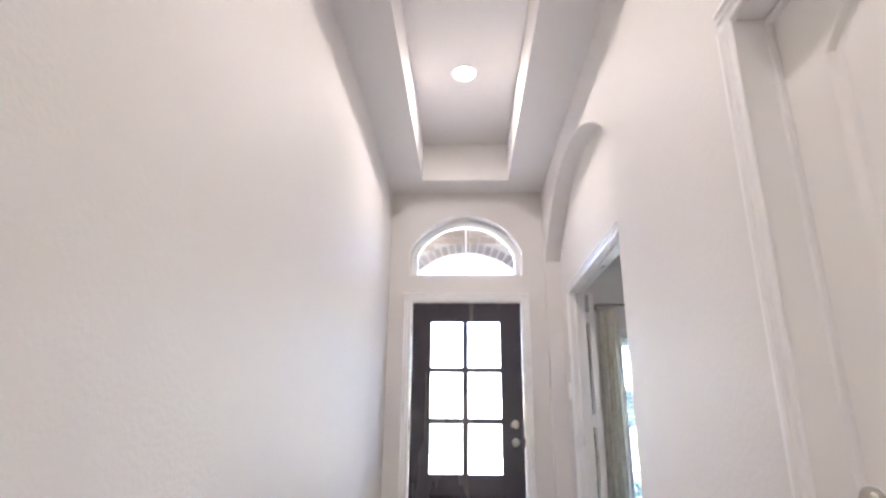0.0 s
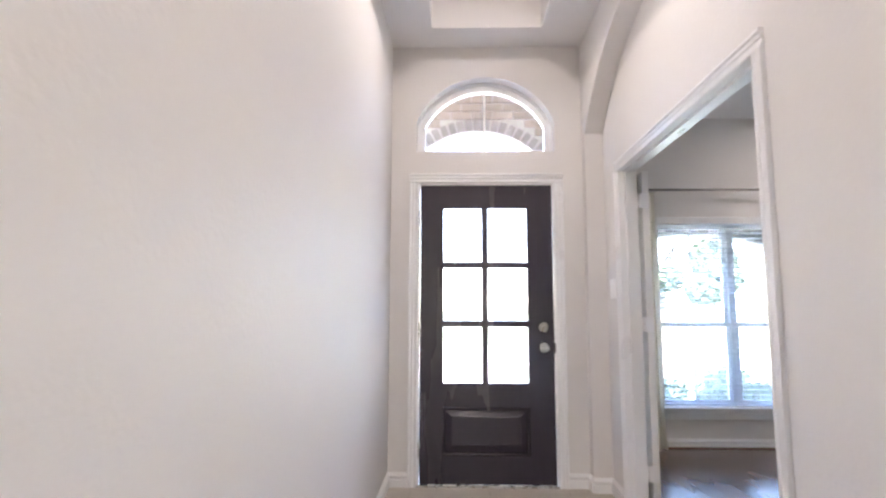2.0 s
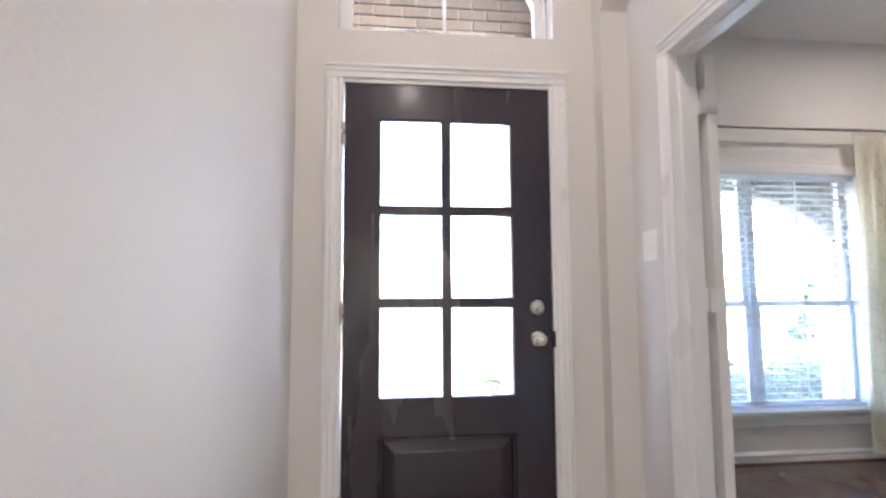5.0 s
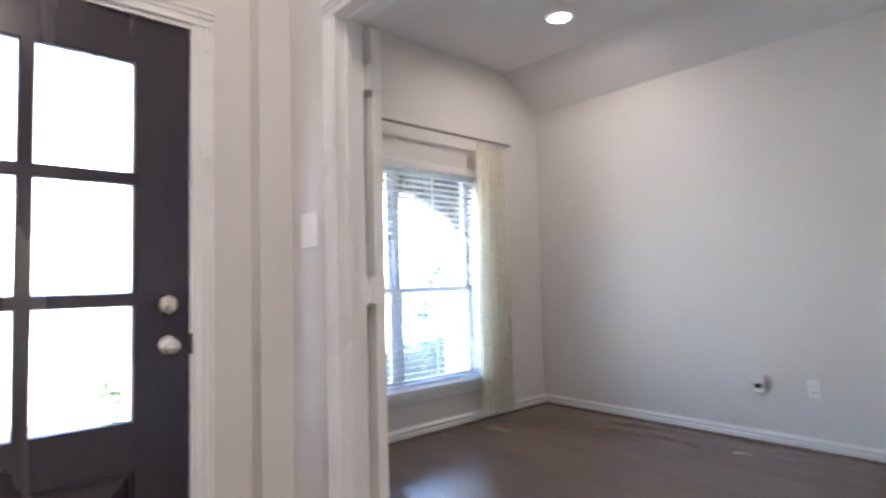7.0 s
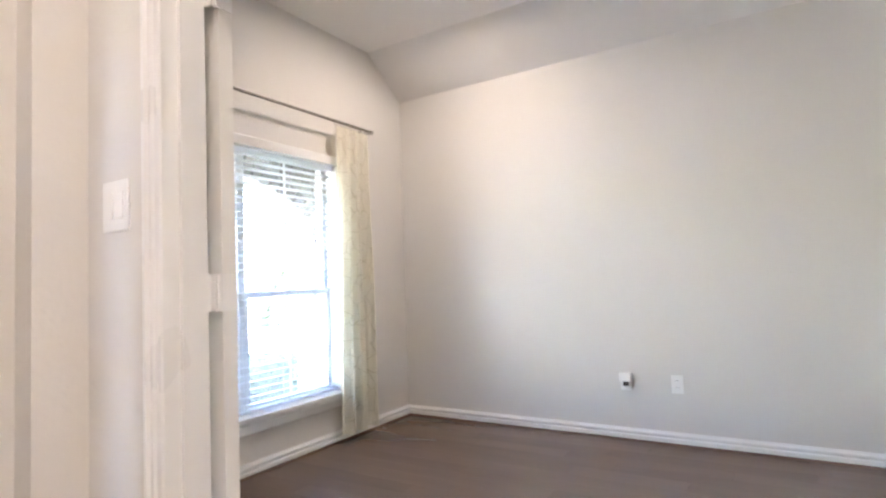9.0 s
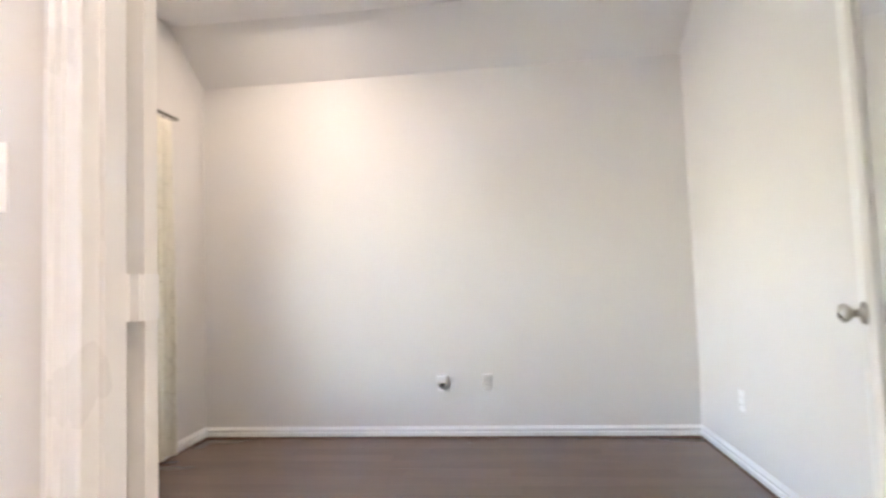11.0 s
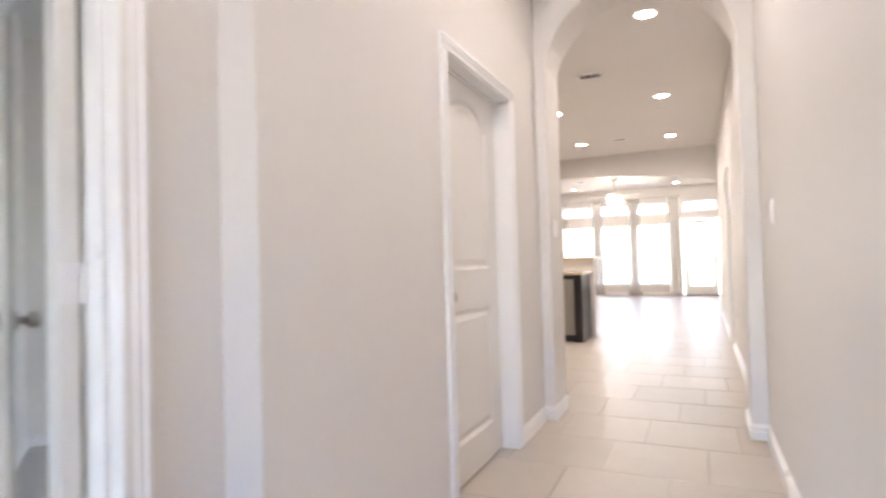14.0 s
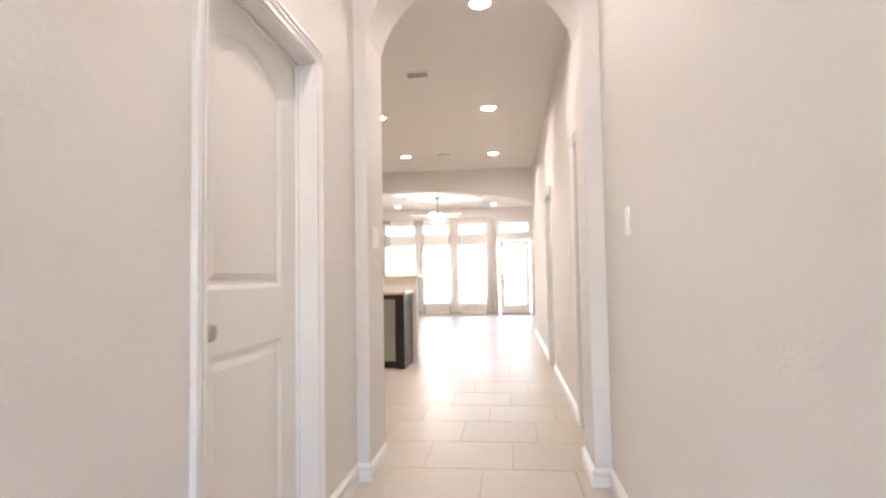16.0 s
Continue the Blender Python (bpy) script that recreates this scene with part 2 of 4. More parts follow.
def plate(bm, loops, place, thick):
    """A flat plate with holes: loops of 2D points, the first the outline; place maps (u, v, depth) to the world."""
    edges = []
    for loop in loops:
        vs = [bm.verts.new(Vector(place(u, v, 0))) for u, v in loop]
        edges += [bm.edges.new((vs[i], vs[(i + 1) % len(vs)])) for i in range(len(vs))]
    made = bmesh.ops.triangle_fill(bm, use_beauty=True, use_dissolve=False, edges=edges)
    faces = [g for g in made["geom"] if isinstance(g, bmesh.types.BMFace)]
    ext = bmesh.ops.extrude_face_region(bm, geom=faces)
    d = Vector(place(0, 0, thick)) - Vector(place(0, 0, 0))
    bmesh.ops.translate(bm, verts=[g for g in ext["geom"] if isinstance(g, bmesh.types.BMVert)], vec=d)
    return bm


def rect(u0, v0, u1, v1):
    return [(u0, v0), (u1, v0), (u1, v1), (u0, v1)]


def arched(u0, v0, u1, spring, rise, n=24):
    """An opening with a segmental head."""
    c, h = (u0 + u1) / 2, (u1 - u0) / 2
    r = (h * h + rise * rise) / (2 * rise)
    a = math.asin(min(1, h / r)) if rise <= h else math.pi - math.asin(h / r)
    top = [(c + r * math.sin(a - 2 * a * i / n), spring + rise - r + r * math.cos(a - 2 * a * i / n)) for i in range(n + 1)]
    return [(u0, v0), (u1, v0)] + top


def oval(u0, u1, spring, rise, v0=-0.2, n=28):
    """An opening with a half-elliptical head."""
    c, h = (u0 + u1) / 2, (u1 - u0) / 2
    return [(u0, v0), (u1, v0)] + [(c + h * math.cos(math.pi * i / n), spring + rise * math.sin(math.pi * i / n)) for i in range(n + 1)]


def on_x(x, s=1):
    """Plate maps: u runs along y, the depth along s * x."""
    return lambda u, v, d: (x + s * d, u, v)


def on_y(y, s=1):
    return lambda u, v, d: (u, y + s * d, v)


def on_z(z, s=1):
    return lambda u, v, d: (u, v, z + s * d)


BASE = [(0, 0), (0.014, 0), (0.015, 0.046), (0.013, 0.052), (0.006, 0.055), (0.006, 0.061), (0.014, 0.064), (0.017, 0.070), (0.016, 0.080), (0.008, 0.087), (0.006, 0.094), (0, 0.095)]
CASING = [(0, 0), (0.010, 0), (0.014, 0.004), (0.014, 0.012), (0.007, 0.015), (0.009, 0.030), (0.015, 0.034), (0.015, 0.039), (0.010, 0.042), (0.012, 0.050), (0.020, 0.054), (0.020, 0.064), (0.016, 0.066), (0, 0.066)]


def baseboards(runs, h=1.0):
    """Runs of (from, to, way out of the wall) become skirting pieces."""
    for p, q, out in runs:
        bm = sweep(bmesh.new(), [(u, v * h) for u, v in BASE], (*p, 0), (*q, 0), (*out, 0))
        structure("baseboard", bm, TRIM, "white moulded wooden baseboard along the wall foot", "baseboard")


def casing(parent, plane, a, b, top, side, foot=0.0, axis="x"):
    """Door casing round an opening a..b up to top; side is the way out of the wall."""
    def spot(u, z):
        return (plane, u, z) if axis == "x" else (u, plane, z)
    out = (side, 0, 0) if axis == "x" else (0, side, 0)
    along = (0, 1, 0) if axis == "x" else (1, 0, 0)
    lo, hi = min(a, b), max(a, b)
    part("casing_leg", sweep(bmesh.new(), CASING, spot(lo, foot), spot(lo, top), out, [-c for c in along]), TRIM, parent)
    part("casing_leg", sweep(bmesh.new(), CASING, spot(hi, foot), spot(hi, top), out, along), TRIM, parent)
    part("casing_head", sweep(bmesh.new(), CASING, spot(lo - 0.066, top), spot(hi + 0.066, top), out, (0, 0, 1)), TRIM, parent)


def knob(parent, m, name="door_knob"):
    """A round knob with its rose; m puts its axis z out of the door."""
    k = part(name, lathe(bmesh.new(), [(0.032, 0), (0.033, 0.004), (0.028, 0.009), (0.012, 0.011), (0.011, 0.03), (0.017, 0.034),
             (0.026, 0.042), (0.028, 0.05), (0.026, 0.058), (0.018, 0.064), (0.006, 0.066)], m), NICKEL, parent, "satin nickel round door knob", True)
    return k

# ---- the plan ----
W = 1.34            # hall width
H = 3.05            # ceilings
RX = 1.465          # back of the arched recess
SX0, SX1 = 1.557, 4.44   # study, west and east faces
SY0, SY1 = -2.40, 1.06   # study, south and north faces
R0, R1 = -2.26, -0.09    # recess along the hall
F0, F1 = -1.975, -0.436   # french door opening
C0, C1 = -4.31, -3.432   # closet door opening
A0, A1 = -5.325, -4.955     # arch wall at the hall's end
FAR = -17.8

# hall walls
structure("wall_west", plate(bmesh.new(), [rect(-5.6, -0.02, 0.0, 3.5)], on_x(0, -1), 0.14), WALL, "smooth greige painted hallway wall", "wall")
structure("wall_front", plate(bmesh.new(), [rect(-0.14, -0.02, SX0, 3.5), rect(0.205 - 0.02, -0.01, 1.125 + 0.02, 2.06),
          arched(0.175, 2.275, 1.15, 2.49, 0.335)], on_y(0, 1), 0.2), WALL, "greige painted entry wall around the front door", "wall")
structure("wall_east", plate(bmesh.new(), [rect(A1, -0.02, 0.0, 3.5), arched(R0, -0.015, R1, 2.372, 0.47), rect(C0 - 0.02, -0.01, C1 + 0.02, 2.06)],
          on_x(W, 1), RX - W), WALL, "greige painted hallway wall with an arched recess", "wall")
structure("wall_recess", plate(bmesh.new(), [rect(-2.55, -0.02, 0.2, 3.5), rect(F0 - 0.02, -0.01, F1 + 0.02, 2.04)], on_x(RX, 1), SX0 - RX),
          WALL, "greige painted wall behind the arched recess", "wall")
structure("wall_arch", plate(bmesh.new(), [rect(-0.14, -0.02, 1.9, 3.5), arched(0.088, -0.01, 1.270, 2.46, 0.48)], on_y(A1, -1), A1 - A0),
          WALL, "greige painted arched opening at the hallway end", "wall")
structure("wall_closet", box(bmesh.new(), 1.60, A1, -0.02, 1.66, SY0 - 0.12, 3.2), WALL, "plain painted closet back wall", "wall")

# hall ceiling with its raised tray
TX0, TX1, TY0, TY1 = 0.292, 1.025, -4.675, -0.28
bm = plate(bmesh.new(), [rect(-0.1, A1, W + 0.1, 0.1), rect(TX0, TY0, TX1, TY1)], on_z(H, 1), 0.34)
box(bm, TX0 - 0.05, TY0 - 0.05, H + 0.341, TX1 + 0.05, TY1 + 0.05, H + 0.40)
structure("ceiling", bm, CEIL, "pale painted hallway ceiling with a raised tray", "ceiling")

# study
WX0, WX1, WZ0, WZ1 = 2.235, 3.645, 0.335, 1.965   # study window
FLATZ, SLX, LOW = 2.89, 4.04, 2.59
structure("wall_study_north", plate(bmesh.new(), [rect(1.45, -0.02, SX1 + 0.14, 3.2), rect(WX0, WZ0, WX1, WZ1)], on_y(SY1, 1), 0.2),
          WALL, "greige painted study wall around the window", "wall")
structure("wall_study_east", boxed(SX1, SY0 - 0.14, -0.02, SX1 + 0.14, SY1 + 0.2, 3.2), WALL, "greige painted study side wall", "wall")
structure("wall_study_south", boxed(SX0 - 0.1, SY0 - 0.12, -0.02, SX1 + 0.14, SY0, 3.2), WALL, "greige painted study back wall", "wall")
structure("wall_study_west", boxed(RX, 0.2, -0.02, SX0, SY1, 3.2), WALL, "greige painted study wall beside the doors", "wall")
bm = bmesh.new()
sweep(bm, [(SX0 - 0.12, FLATZ), (SLX, FLATZ), (SX1 + 0.1, LOW - 0.1 * (FLATZ - LOW) / (SX1 - SLX)), (SX1 + 0.1, 3.3), (SX0 - 0.12, 3.3)],
      (0, SY0 - 0.1, 0), (0, SY1 + 0.15, 0), (1, 0, 0))
structure("ceiling_study", bm, CEIL, "grey-white study ceiling with one sloped side", "ceiling")

# great room behind the arch
structure("wall_great_west", plate(bmesh.new(), [rect(-12.3, -0.02, A0, 3.4), rect(-6.14, -0.01, -5.42, 2.06), rect(-9.08, -0.01, -8.34, 2.06)],
          on_x(0, -1), 0.12), WALL, "long greige painted wall with two doorways", "wall")
structure("wall_great_west_far", boxed(-0.52, FAR - 0.2, -0.02, -0.40, -12.3, 3.4), WALL, "greige painted living room wall", "wall")
structure("wall_great_jog", boxed(-0.52, -12.3, -0.02, -0.12, -12.18, 3.4), WALL, "short greige painted return wall", "wall")
structure("wall_kitchen_east", boxed(6.2, FAR - 0.2, -0.02, 6.34, A0, 3.4), WALL, "greige painted kitchen side wall", "wall")
structure("wall_kitchen_north", boxed(1.9, A0, -0.02, 6.34, A0 + 0.12, 3.4), WALL, "greige painted kitchen wall", "wall")
structure("wall_side_room", boxed(-1.6, -9.8, -0.02, -1.48, A0, 3.4), WALL, "greige painted wall of the side rooms", "wall")
for y in (A0 - 0.10, -7.5, -9.8):
    structure("wall_side_room", boxed(-1.6, y, -0.02, -0.12, y + 0.1, 3.4), WALL, "greige painted partition of the side rooms", "wall")
DL, DR = -0.165, 0.735
holes = [rect(3.13, 0.28, 4.07, 2.03), rect(2.10, 0.28, 2.95, 2.03), rect(1.05, 0.28, 1.93, 2.03),
         rect(3.13, 2.29, 4.07, 2.64), rect(2.10, 2.29, 2.95, 2.64), rect(1.05, 2.29, 1.93, 2.64),
         rect(DL, 2.31, DR, 2.65), rect(DL, -0.01, DR, 2.10)]
structure("wall_great_south", plate(bmesh.new(), [rect(-0.6, -0.02, 6.4, 3.4)] + holes, on_y(FAR, -1), 0.2), WALL,
          "greige painted living room wall full of windows", "wall")
structure("beam", plate(bmesh.new(), [[(-0.13, 3.06), (6.3, 3.06), (6.3, 2.3)] + [(5.2 - 5.3 * i / 24, 2.34 + 0.34 * math.sin(math.pi * i / 24) ** 0.6) for i in range(25)]
          + [(-0.13, 2.30)]], on_y(-12.0, -1), 0.16), WALL, "greige arched header beam between the rooms", "beam")
structure("ceiling_great", boxed(-1.6, FAR - 0.2, H, 6.34, A0 + 0.1, H + 0.1), CEIL, "pale painted living room ceiling", "ceiling")

# floors
floor = structure("floor", boxed(-1.7, FAR - 0.2, -0.12, RX + 0.06, 0.2, -0.004), GROUT, "cream ceramic tile floor with sandy grout", "floor")
floor_great = structure("floor_great", boxed(RX + 0.06, FAR - 0.2, -0.12, 6.4, A0 + 0.1, -0.004), GROUT, "cream ceramic tile floor of the kitchen", "floor")
floor_study = structure("floor_study", boxed(RX + 0.06, SY0 - 0.14, -0.12, SX1 + 0.16, SY1 + 0.2, 0.007), PLANKGAP,
                        "dark hand-scraped hardwood plank floor", "floor")

# ---- trim ----
baseboards([((0, A1), (0, 0), (1, 0)), ((0, 0), (0.139, 0), (0, -1)), ((1.191, 0), (W, 0), (0, -1)),
            ((W, R1), (RX, R1), (0, -1)), ((RX, R1), (RX, F1 + 0.067), (-1, 0)), ((RX, R0), (RX, F0 - 0.067), (-1, 0)),
            ((W, R0), (RX, R0), (0, 1)), ((W, R0), (W, C1 + 0.067), (-1, 0)), ((W, C0 - 0.067), (W, A1), (-1, 0)),
            ((W, R1), (W, 0), (-1, 0)),
            ((0.0, A1), (0.088, A1), (0, 1)), ((1.270, A1), (W, A1), (0, 1)), ((0.088, A0), (0.088, A1 + 0.014), (1, 0)), ((1.270, A0), (1.270, A1 + 0.014), (-1, 0)),
            ((0, -8.34), (0, -6.14), (1, 0)), ((0, -12.3), (0, -9.08), (1, 0)),
            ((-0.40, FAR), (-0.40, -12.3), (1, 0)), ((DR + 0.07, FAR), (6.2, FAR), (0, 1))])
baseboards([((SX0, SY0), (SX1, SY0), (0, 1)), ((SX1, SY0), (SX1, SY1), (-1, 0)), ((SX0, SY1), (SX1, SY1), (0, -1)),
            ((SX0, F1 + 0.067), (SX0, SY1), (1, 0)), ((SX0, SY0), (SX0, F0 - 0.067), (1, 0))], 0.95)

for p, q, out in (((SX0, SY0), (SX1, SY0), (0, 1)), ((SX1, SY0), (SX1, SY1), (-1, 0)), ((SX0, SY1), (SX1, SY1), (0, -1))):
    bm = sweep(bmesh.new(), [(0.013, 0), (0.026, 0), (0.025, 0.016), (0.021, 0.022), (0.013, 0.025)], (*p, 0), (*q, 0), (*out, 0))
    structure("shoe_moulding", bm, PLANK, "thin dark wooden shoe moulding at the floor", "moulding")

# ---- front door ----
def front_door():
    d = thing("front_door", "dark espresso front door with six glass lights, closed", "door", pose(0, 0, 0), kind="structure")
    d.name = "door_1"
    casing(d, 0.0, 0.195, 1.135, 2.05, -1, axis="y")
    for x0, x1 in ((0.180, 0.205), (1.125, 1.150)):
        part("jamb", boxed(x0, -0.002, 0, x1, 0.16, 2.06), TRIM, d)
    part("jamb", boxed(0.205, -0.002, 2.035, 1.125, 0.16, 2.06), TRIM, d)
    part("threshold", boxed(0.19, -0.015, -0.002, 1.14, 0.2, 0.014, bevel=0.003), NICKEL, d, "pale metal door threshold")
    x0, x1, y0, y1 = 0.208, 1.122, 0.008, 0.052
    gx, gz = (0.362, 0.952), (0.668, 1.876)
    mx = 0.655
    zs = [gz[0] + (gz[1] - gz[0]) * i / 3 for i in range(4)]
    panes = []
    for i in range(2):
        for j in range(3):
            u0, u1 = (gx[0], mx - 0.016) if i == 0 else (mx + 0.016, gx[1])
            panes.append(rect(u0, zs[j] + (0.016 if j else 0), u1, zs[j + 1] - (0.016 if j < 2 else 0)))
    leaf = part("door_leaf", plate(bmesh.new(), [rect(x0, 0.016, x1, 2.034), rect(gx[0], 0.200, gx[1], 0.515)] + panes, on_y(y0, 1), y1 - y0), ESPRESSO, d)
    # raised lower panel with sloping edges and a moulding round it
    bm = bmesh.new()
    u0, v0, u1, v1 = gx[0], 0.200, gx[1], 0.515
    rings = [[(u0, v0, y0 + 0.004), (u1, v0, y0 + 0.004), (u1, v1, y0 + 0.004), (u0, v1, y0 + 0.004)]]
    for inset, dep in ((0.008, -0.006), (0.016, -0.004), (0.022, 0.014), (0.062, 0.002), (0.07, 0.001)):
        rings.append([(u0 + inset, v0 + inset, y0 + dep), (u1 - inset, v0 + inset, y0 + dep), (u1 - inset, v1 - inset, y0 + dep), (u0 + inset, v1 - inset, y0 + dep)])
    vr = [[bm.verts.new((a, c, b)) for a, b, c in r] for r in rings]
    for a, b in zip(vr, vr[1:]):
        for i in range(4):
            bm.faces.new((a[i], a[(i + 1) % 4], b[(i + 1) % 4], b[i]))
    bm.faces.new(vr[-1])
    part("raised_panel", bm, ESPRESSO, leaf)
    for p in panes:
        (u0, v0), (u1, v1) = p[0], p[2]
        g = part("pane", boxed(u0 - 0.005, 0.026, v0 - 0.005, u1 + 0.005, 0.032, v1 + 0.005), FROST, leaf, "clear door light")
        g.visible_shadow = False
        bm = bmesh.new()
        for q, r, out in (((u0, v0), (u1, v0), (0, 1)), ((u0, v1), (u1, v1), (0, -1)), ((u0, v0), (u0, v1), (1, 0)), ((u1, v0), (u1, v1), (-1, 0))):
            sweep(bm, [(0, 0), (0.008, 0), (0.004, 0.014), (0, 0.018)], (q[0], 0.026, q[1]), (r[0], 0.026, r[1]), (out[0], 0, out[1]), (0, -1, 0))
        part("glazing_bead", bm, ESPRESSO, leaf)
    knob(leaf, pose(1.052, y0, 0.912, 90))
    bolt = part("deadbolt", lathe(bmesh.new(), [(0.031, 0), (0.033, 0.004), (0.031, 0.012), (0.024, 0.016), (0.022, 0.017)], pose(1.052, y0, 1.048, 90)), NICKEL, leaf, "satin nickel deadbolt", True)
    part("thumb_turn", boxed(1.046, y0 - 0.034, 1.030, 1.058, y0 - 0.014, 1.066, bevel=0.004), NICKEL, bolt)
    part("latch_plate", boxed(1.122, -0.006, 0.875, 1.130, 0.03, 0.945, bevel=0.002), BRONZE, leaf)
    for z in (0.24, 1.03, 1.80):
        part("hinge", tube(bmesh.new(), (0.205, -0.004, z - 0.05), (0.205, -0.004, z + 0.05), 0.008), NICKEL, d)
    return d


front_door()

# fanlight over the front door
w = thing("window_1", "arched fanlight over the front door, clear glass", "window", kind="structure")
bm = plate(bmesh.new(), [arched(0.178, 2.278, 1.147, 2.49, 0.33), arched(0.232, 2.312, 1.095, 2.49, 0.268)], on_y(0.105, 1), 0.05)
part("window_frame", bm, TRIM, w)
bm = plate(bmesh.new(), [arched(0.178, 2.278, 1.147, 2.49, 0.33), arched(0.192, 2.285, 1.133, 2.49, 0.316)], on_y(0.09, 1), 0.015)
part("window_stop", bm, TRIM, w)
g = part("pane", plate(bmesh.new(), [arched(0.230, 2.308, 1.097, 2.49, 0.270)], on_y(0.128, 1), 0.004), FANGLASS, w)
g.visible_shadow = False
part("muntin", boxed(0.656, 0.120, 2.312, 0.670, 0.140, 2.756), TRIM, w)


# ---- closet door ----
def panel_door(name, label, u0, u1, plane, s, knob_u):
    """A moulded two-panel door with an arched upper panel; the face looks along -s * x."""
    d = thing(name, label, "door", kind="structure")
    part("door_leaf", plate(bmesh.new(), [rect(u0, 0.012, u1, 2.03), arched(u0 + 0.15, 1.06, u1 - 0.15, 1.83, 0.12, 20), rect(u0 + 0.15, 0.20, u1 - 0.15, 0.86)],
         on_x(plane, s), 0.036), DOORPAINT, d)
    for outline in (lambda i: arched(u0 + 0.15 + i, 1.06 + i, u1 - 0.15 - i, 1.83 - i * 0.4, 0.12 - i * 0.6, 20),
                    lambda i: rect(u0 + 0.15 + i, 0.20 + i, u1 - 0.15 - i, 0.86 - i)):
        bm = bmesh.new()
        rings = []
        for inset, dep in ((0, 0.0), (0.006, 0.002), (0.018, 0.012), (0.030, 0.012), (0.055, 0.003), (0.06, 0.003)):
            rings.append([bm.verts.new((plane + s * dep, u, v)) for u, v in outline(inset)])
        for a, b in zip(rings, rings[1:]):
            for i in range(len(a)):
                bm.faces.new((a[i], a[(i + 1) % len(a)], b[(i + 1) % len(b)], b[i]))
        bm.faces.new(rings[-1])
        part("door_panel", bm, DOORPAINT, d)
    knob(d, pose(plane, knob_u, 0.94, 0, -90 * s, 0))
    return d


cd = panel_door("door_2", "white two-panel closet door with arched panel, closed", C0 + 0.004, C1 - 0.004, W + 0.085, 1, C1 - 0.092)
casing(cd, W, C0, C1, 2.05, -1)
for y0, y1 in ((C0 - 0.021, C0), (C1, C1 + 0.021)):
    part("jamb", boxed(W - 0.001, y0, 0, W + 0.17, y1, 2.06), TRIM, cd)
part("jamb", boxed(W - 0.001, C0, 2.045, W + 0.17, C1, 2.06), TRIM, cd)
part("door_stop", boxed(W + 0.070, C0, 2.028, W + 0.084, C1, 2.04), TRIM, cd)
for y0, y1 in ((C0, C0 + 0.012), (C1 - 0.012, C1)):
    part("door_stop", boxed(W + 0.070, y0, 0, W + 0.084, y1, 2.028), TRIM, cd)


# ---- french doors ----
frame_thing = thing("door_3", "white cased double doorway into the study", "doorway", kind="structure")
casing(frame_thing, RX, F0, F1, 2.022, -1)
casing(frame_thing, SX0, F0, F1, 2.022, 1)
for y0, y1 in ((F0 - 0.021, F0), (F1, F1 + 0.021)):
    part("jamb", boxed(RX - 0.001, y0, 0, SX0 + 0.001, y1, 2.04), TRIM, frame_thing)
part("jamb", boxed(RX - 0.001, F0, 2.022, SX0 + 0.001, F1, 2.04), TRIM, frame_thing)
for y0, y1 in ((F0, F0 + 0.012), (F1 - 0.012, F1)):
    part("door_stop", boxed(RX + 0.03, y0, 0, SX0 - 0.04, y1, 2.022), TRIM, frame_thing)
part("door_stop", boxed(RX + 0.03, F0, 2.010, SX0 - 0.04, F1, 2.022), TRIM, frame_thing)
part("ball_catch", boxed(SX0 - 0.03, -1.22, 2.018, SX0 - 0.012, -1.16, 2.0225), NICKEL, frame_thing)


def french_leaf(label, m, flip, kz=0.96):
    """A full-light leaf, hinged at its own z axis, reaching along +x."""
    d = thing("french_door", label, "door", m, "study doors")
    wd, th = 0.762, 0.038
    part("leaf_frame", plate(bmesh.new(), [rect(0.004, 0.018, wd, 2.014), rect(0.110, 0.24, wd - 0.085, 1.905)], on_y(-th / 2, 1), th), DOORPAINT, d)
    g = part("pane", boxed(0.104, -0.003, 0.234, wd - 0.079, 0.003, 1.911), GLASS, d, "large clear glass pane")
    g.visible_shadow = False
    for s in (-1, 1):
        bm = bmesh.new()
        prof = [(0, 0), (0.012, 0), (0.005, 0.010), (0, 0.012)]
        for p, q, out in (((0.110, 0.24), (wd - 0.085, 0.24), (0, 1)), ((0.110, 1.905), (wd - 0.085, 1.905), (0, -1)),
                          ((0.110, 0.24), (0.110, 1.905), (1, 0)), ((wd - 0.085, 0.24), (wd - 0.085, 1.905), (-1, 0))):
            sweep(bm, prof, (p[0], s * 0.004, p[1]), (q[0], s * 0.004, q[1]), (out[0], 0, out[1]), (0, s, 0))
        part("glazing_bead", bm, DOORPAINT, d)
        knob(d, pose(wd - 0.062, s * th / 2, kz, -90 * s))
    for z in (0.22, 1.08, 1.83):
        h = part("hinge", tube(bmesh.new(), (0.002, flip * 0.029, z - 0.045), (0.002, flip * 0.029, z + 0.045), 0.006, seg=10), TRIM, d, "white painted hinge")
        part("hinge_leaf", boxed(0.0, -0.018 if flip > 0 else -0.029, z - 0.045, 0.0045, 0.029 if flip > 0 else 0.018, z + 0.045), TRIM, h)
        if flip > 0:
            part("hinge_leaf", boxed(0.0, 0.029, z - 0.045, 0.003, 0.040, z + 0.045), TRIM, h)
            part("hinge_leaf", boxed(0.0, 0.038, z - 0.045, 0.023, 0.041, z + 0.045), TRIM, h)
            part("hinge_leaf", boxed(0.0195, 0.041, z - 0.045, 0.0215, 0.078, z + 0.045), TRIM, h)
        else:
            part("hinge_leaf", boxed(-0.034, -0.0235, z - 0.045, 0.0, -0.020, z + 0.045), TRIM, h)
    return d


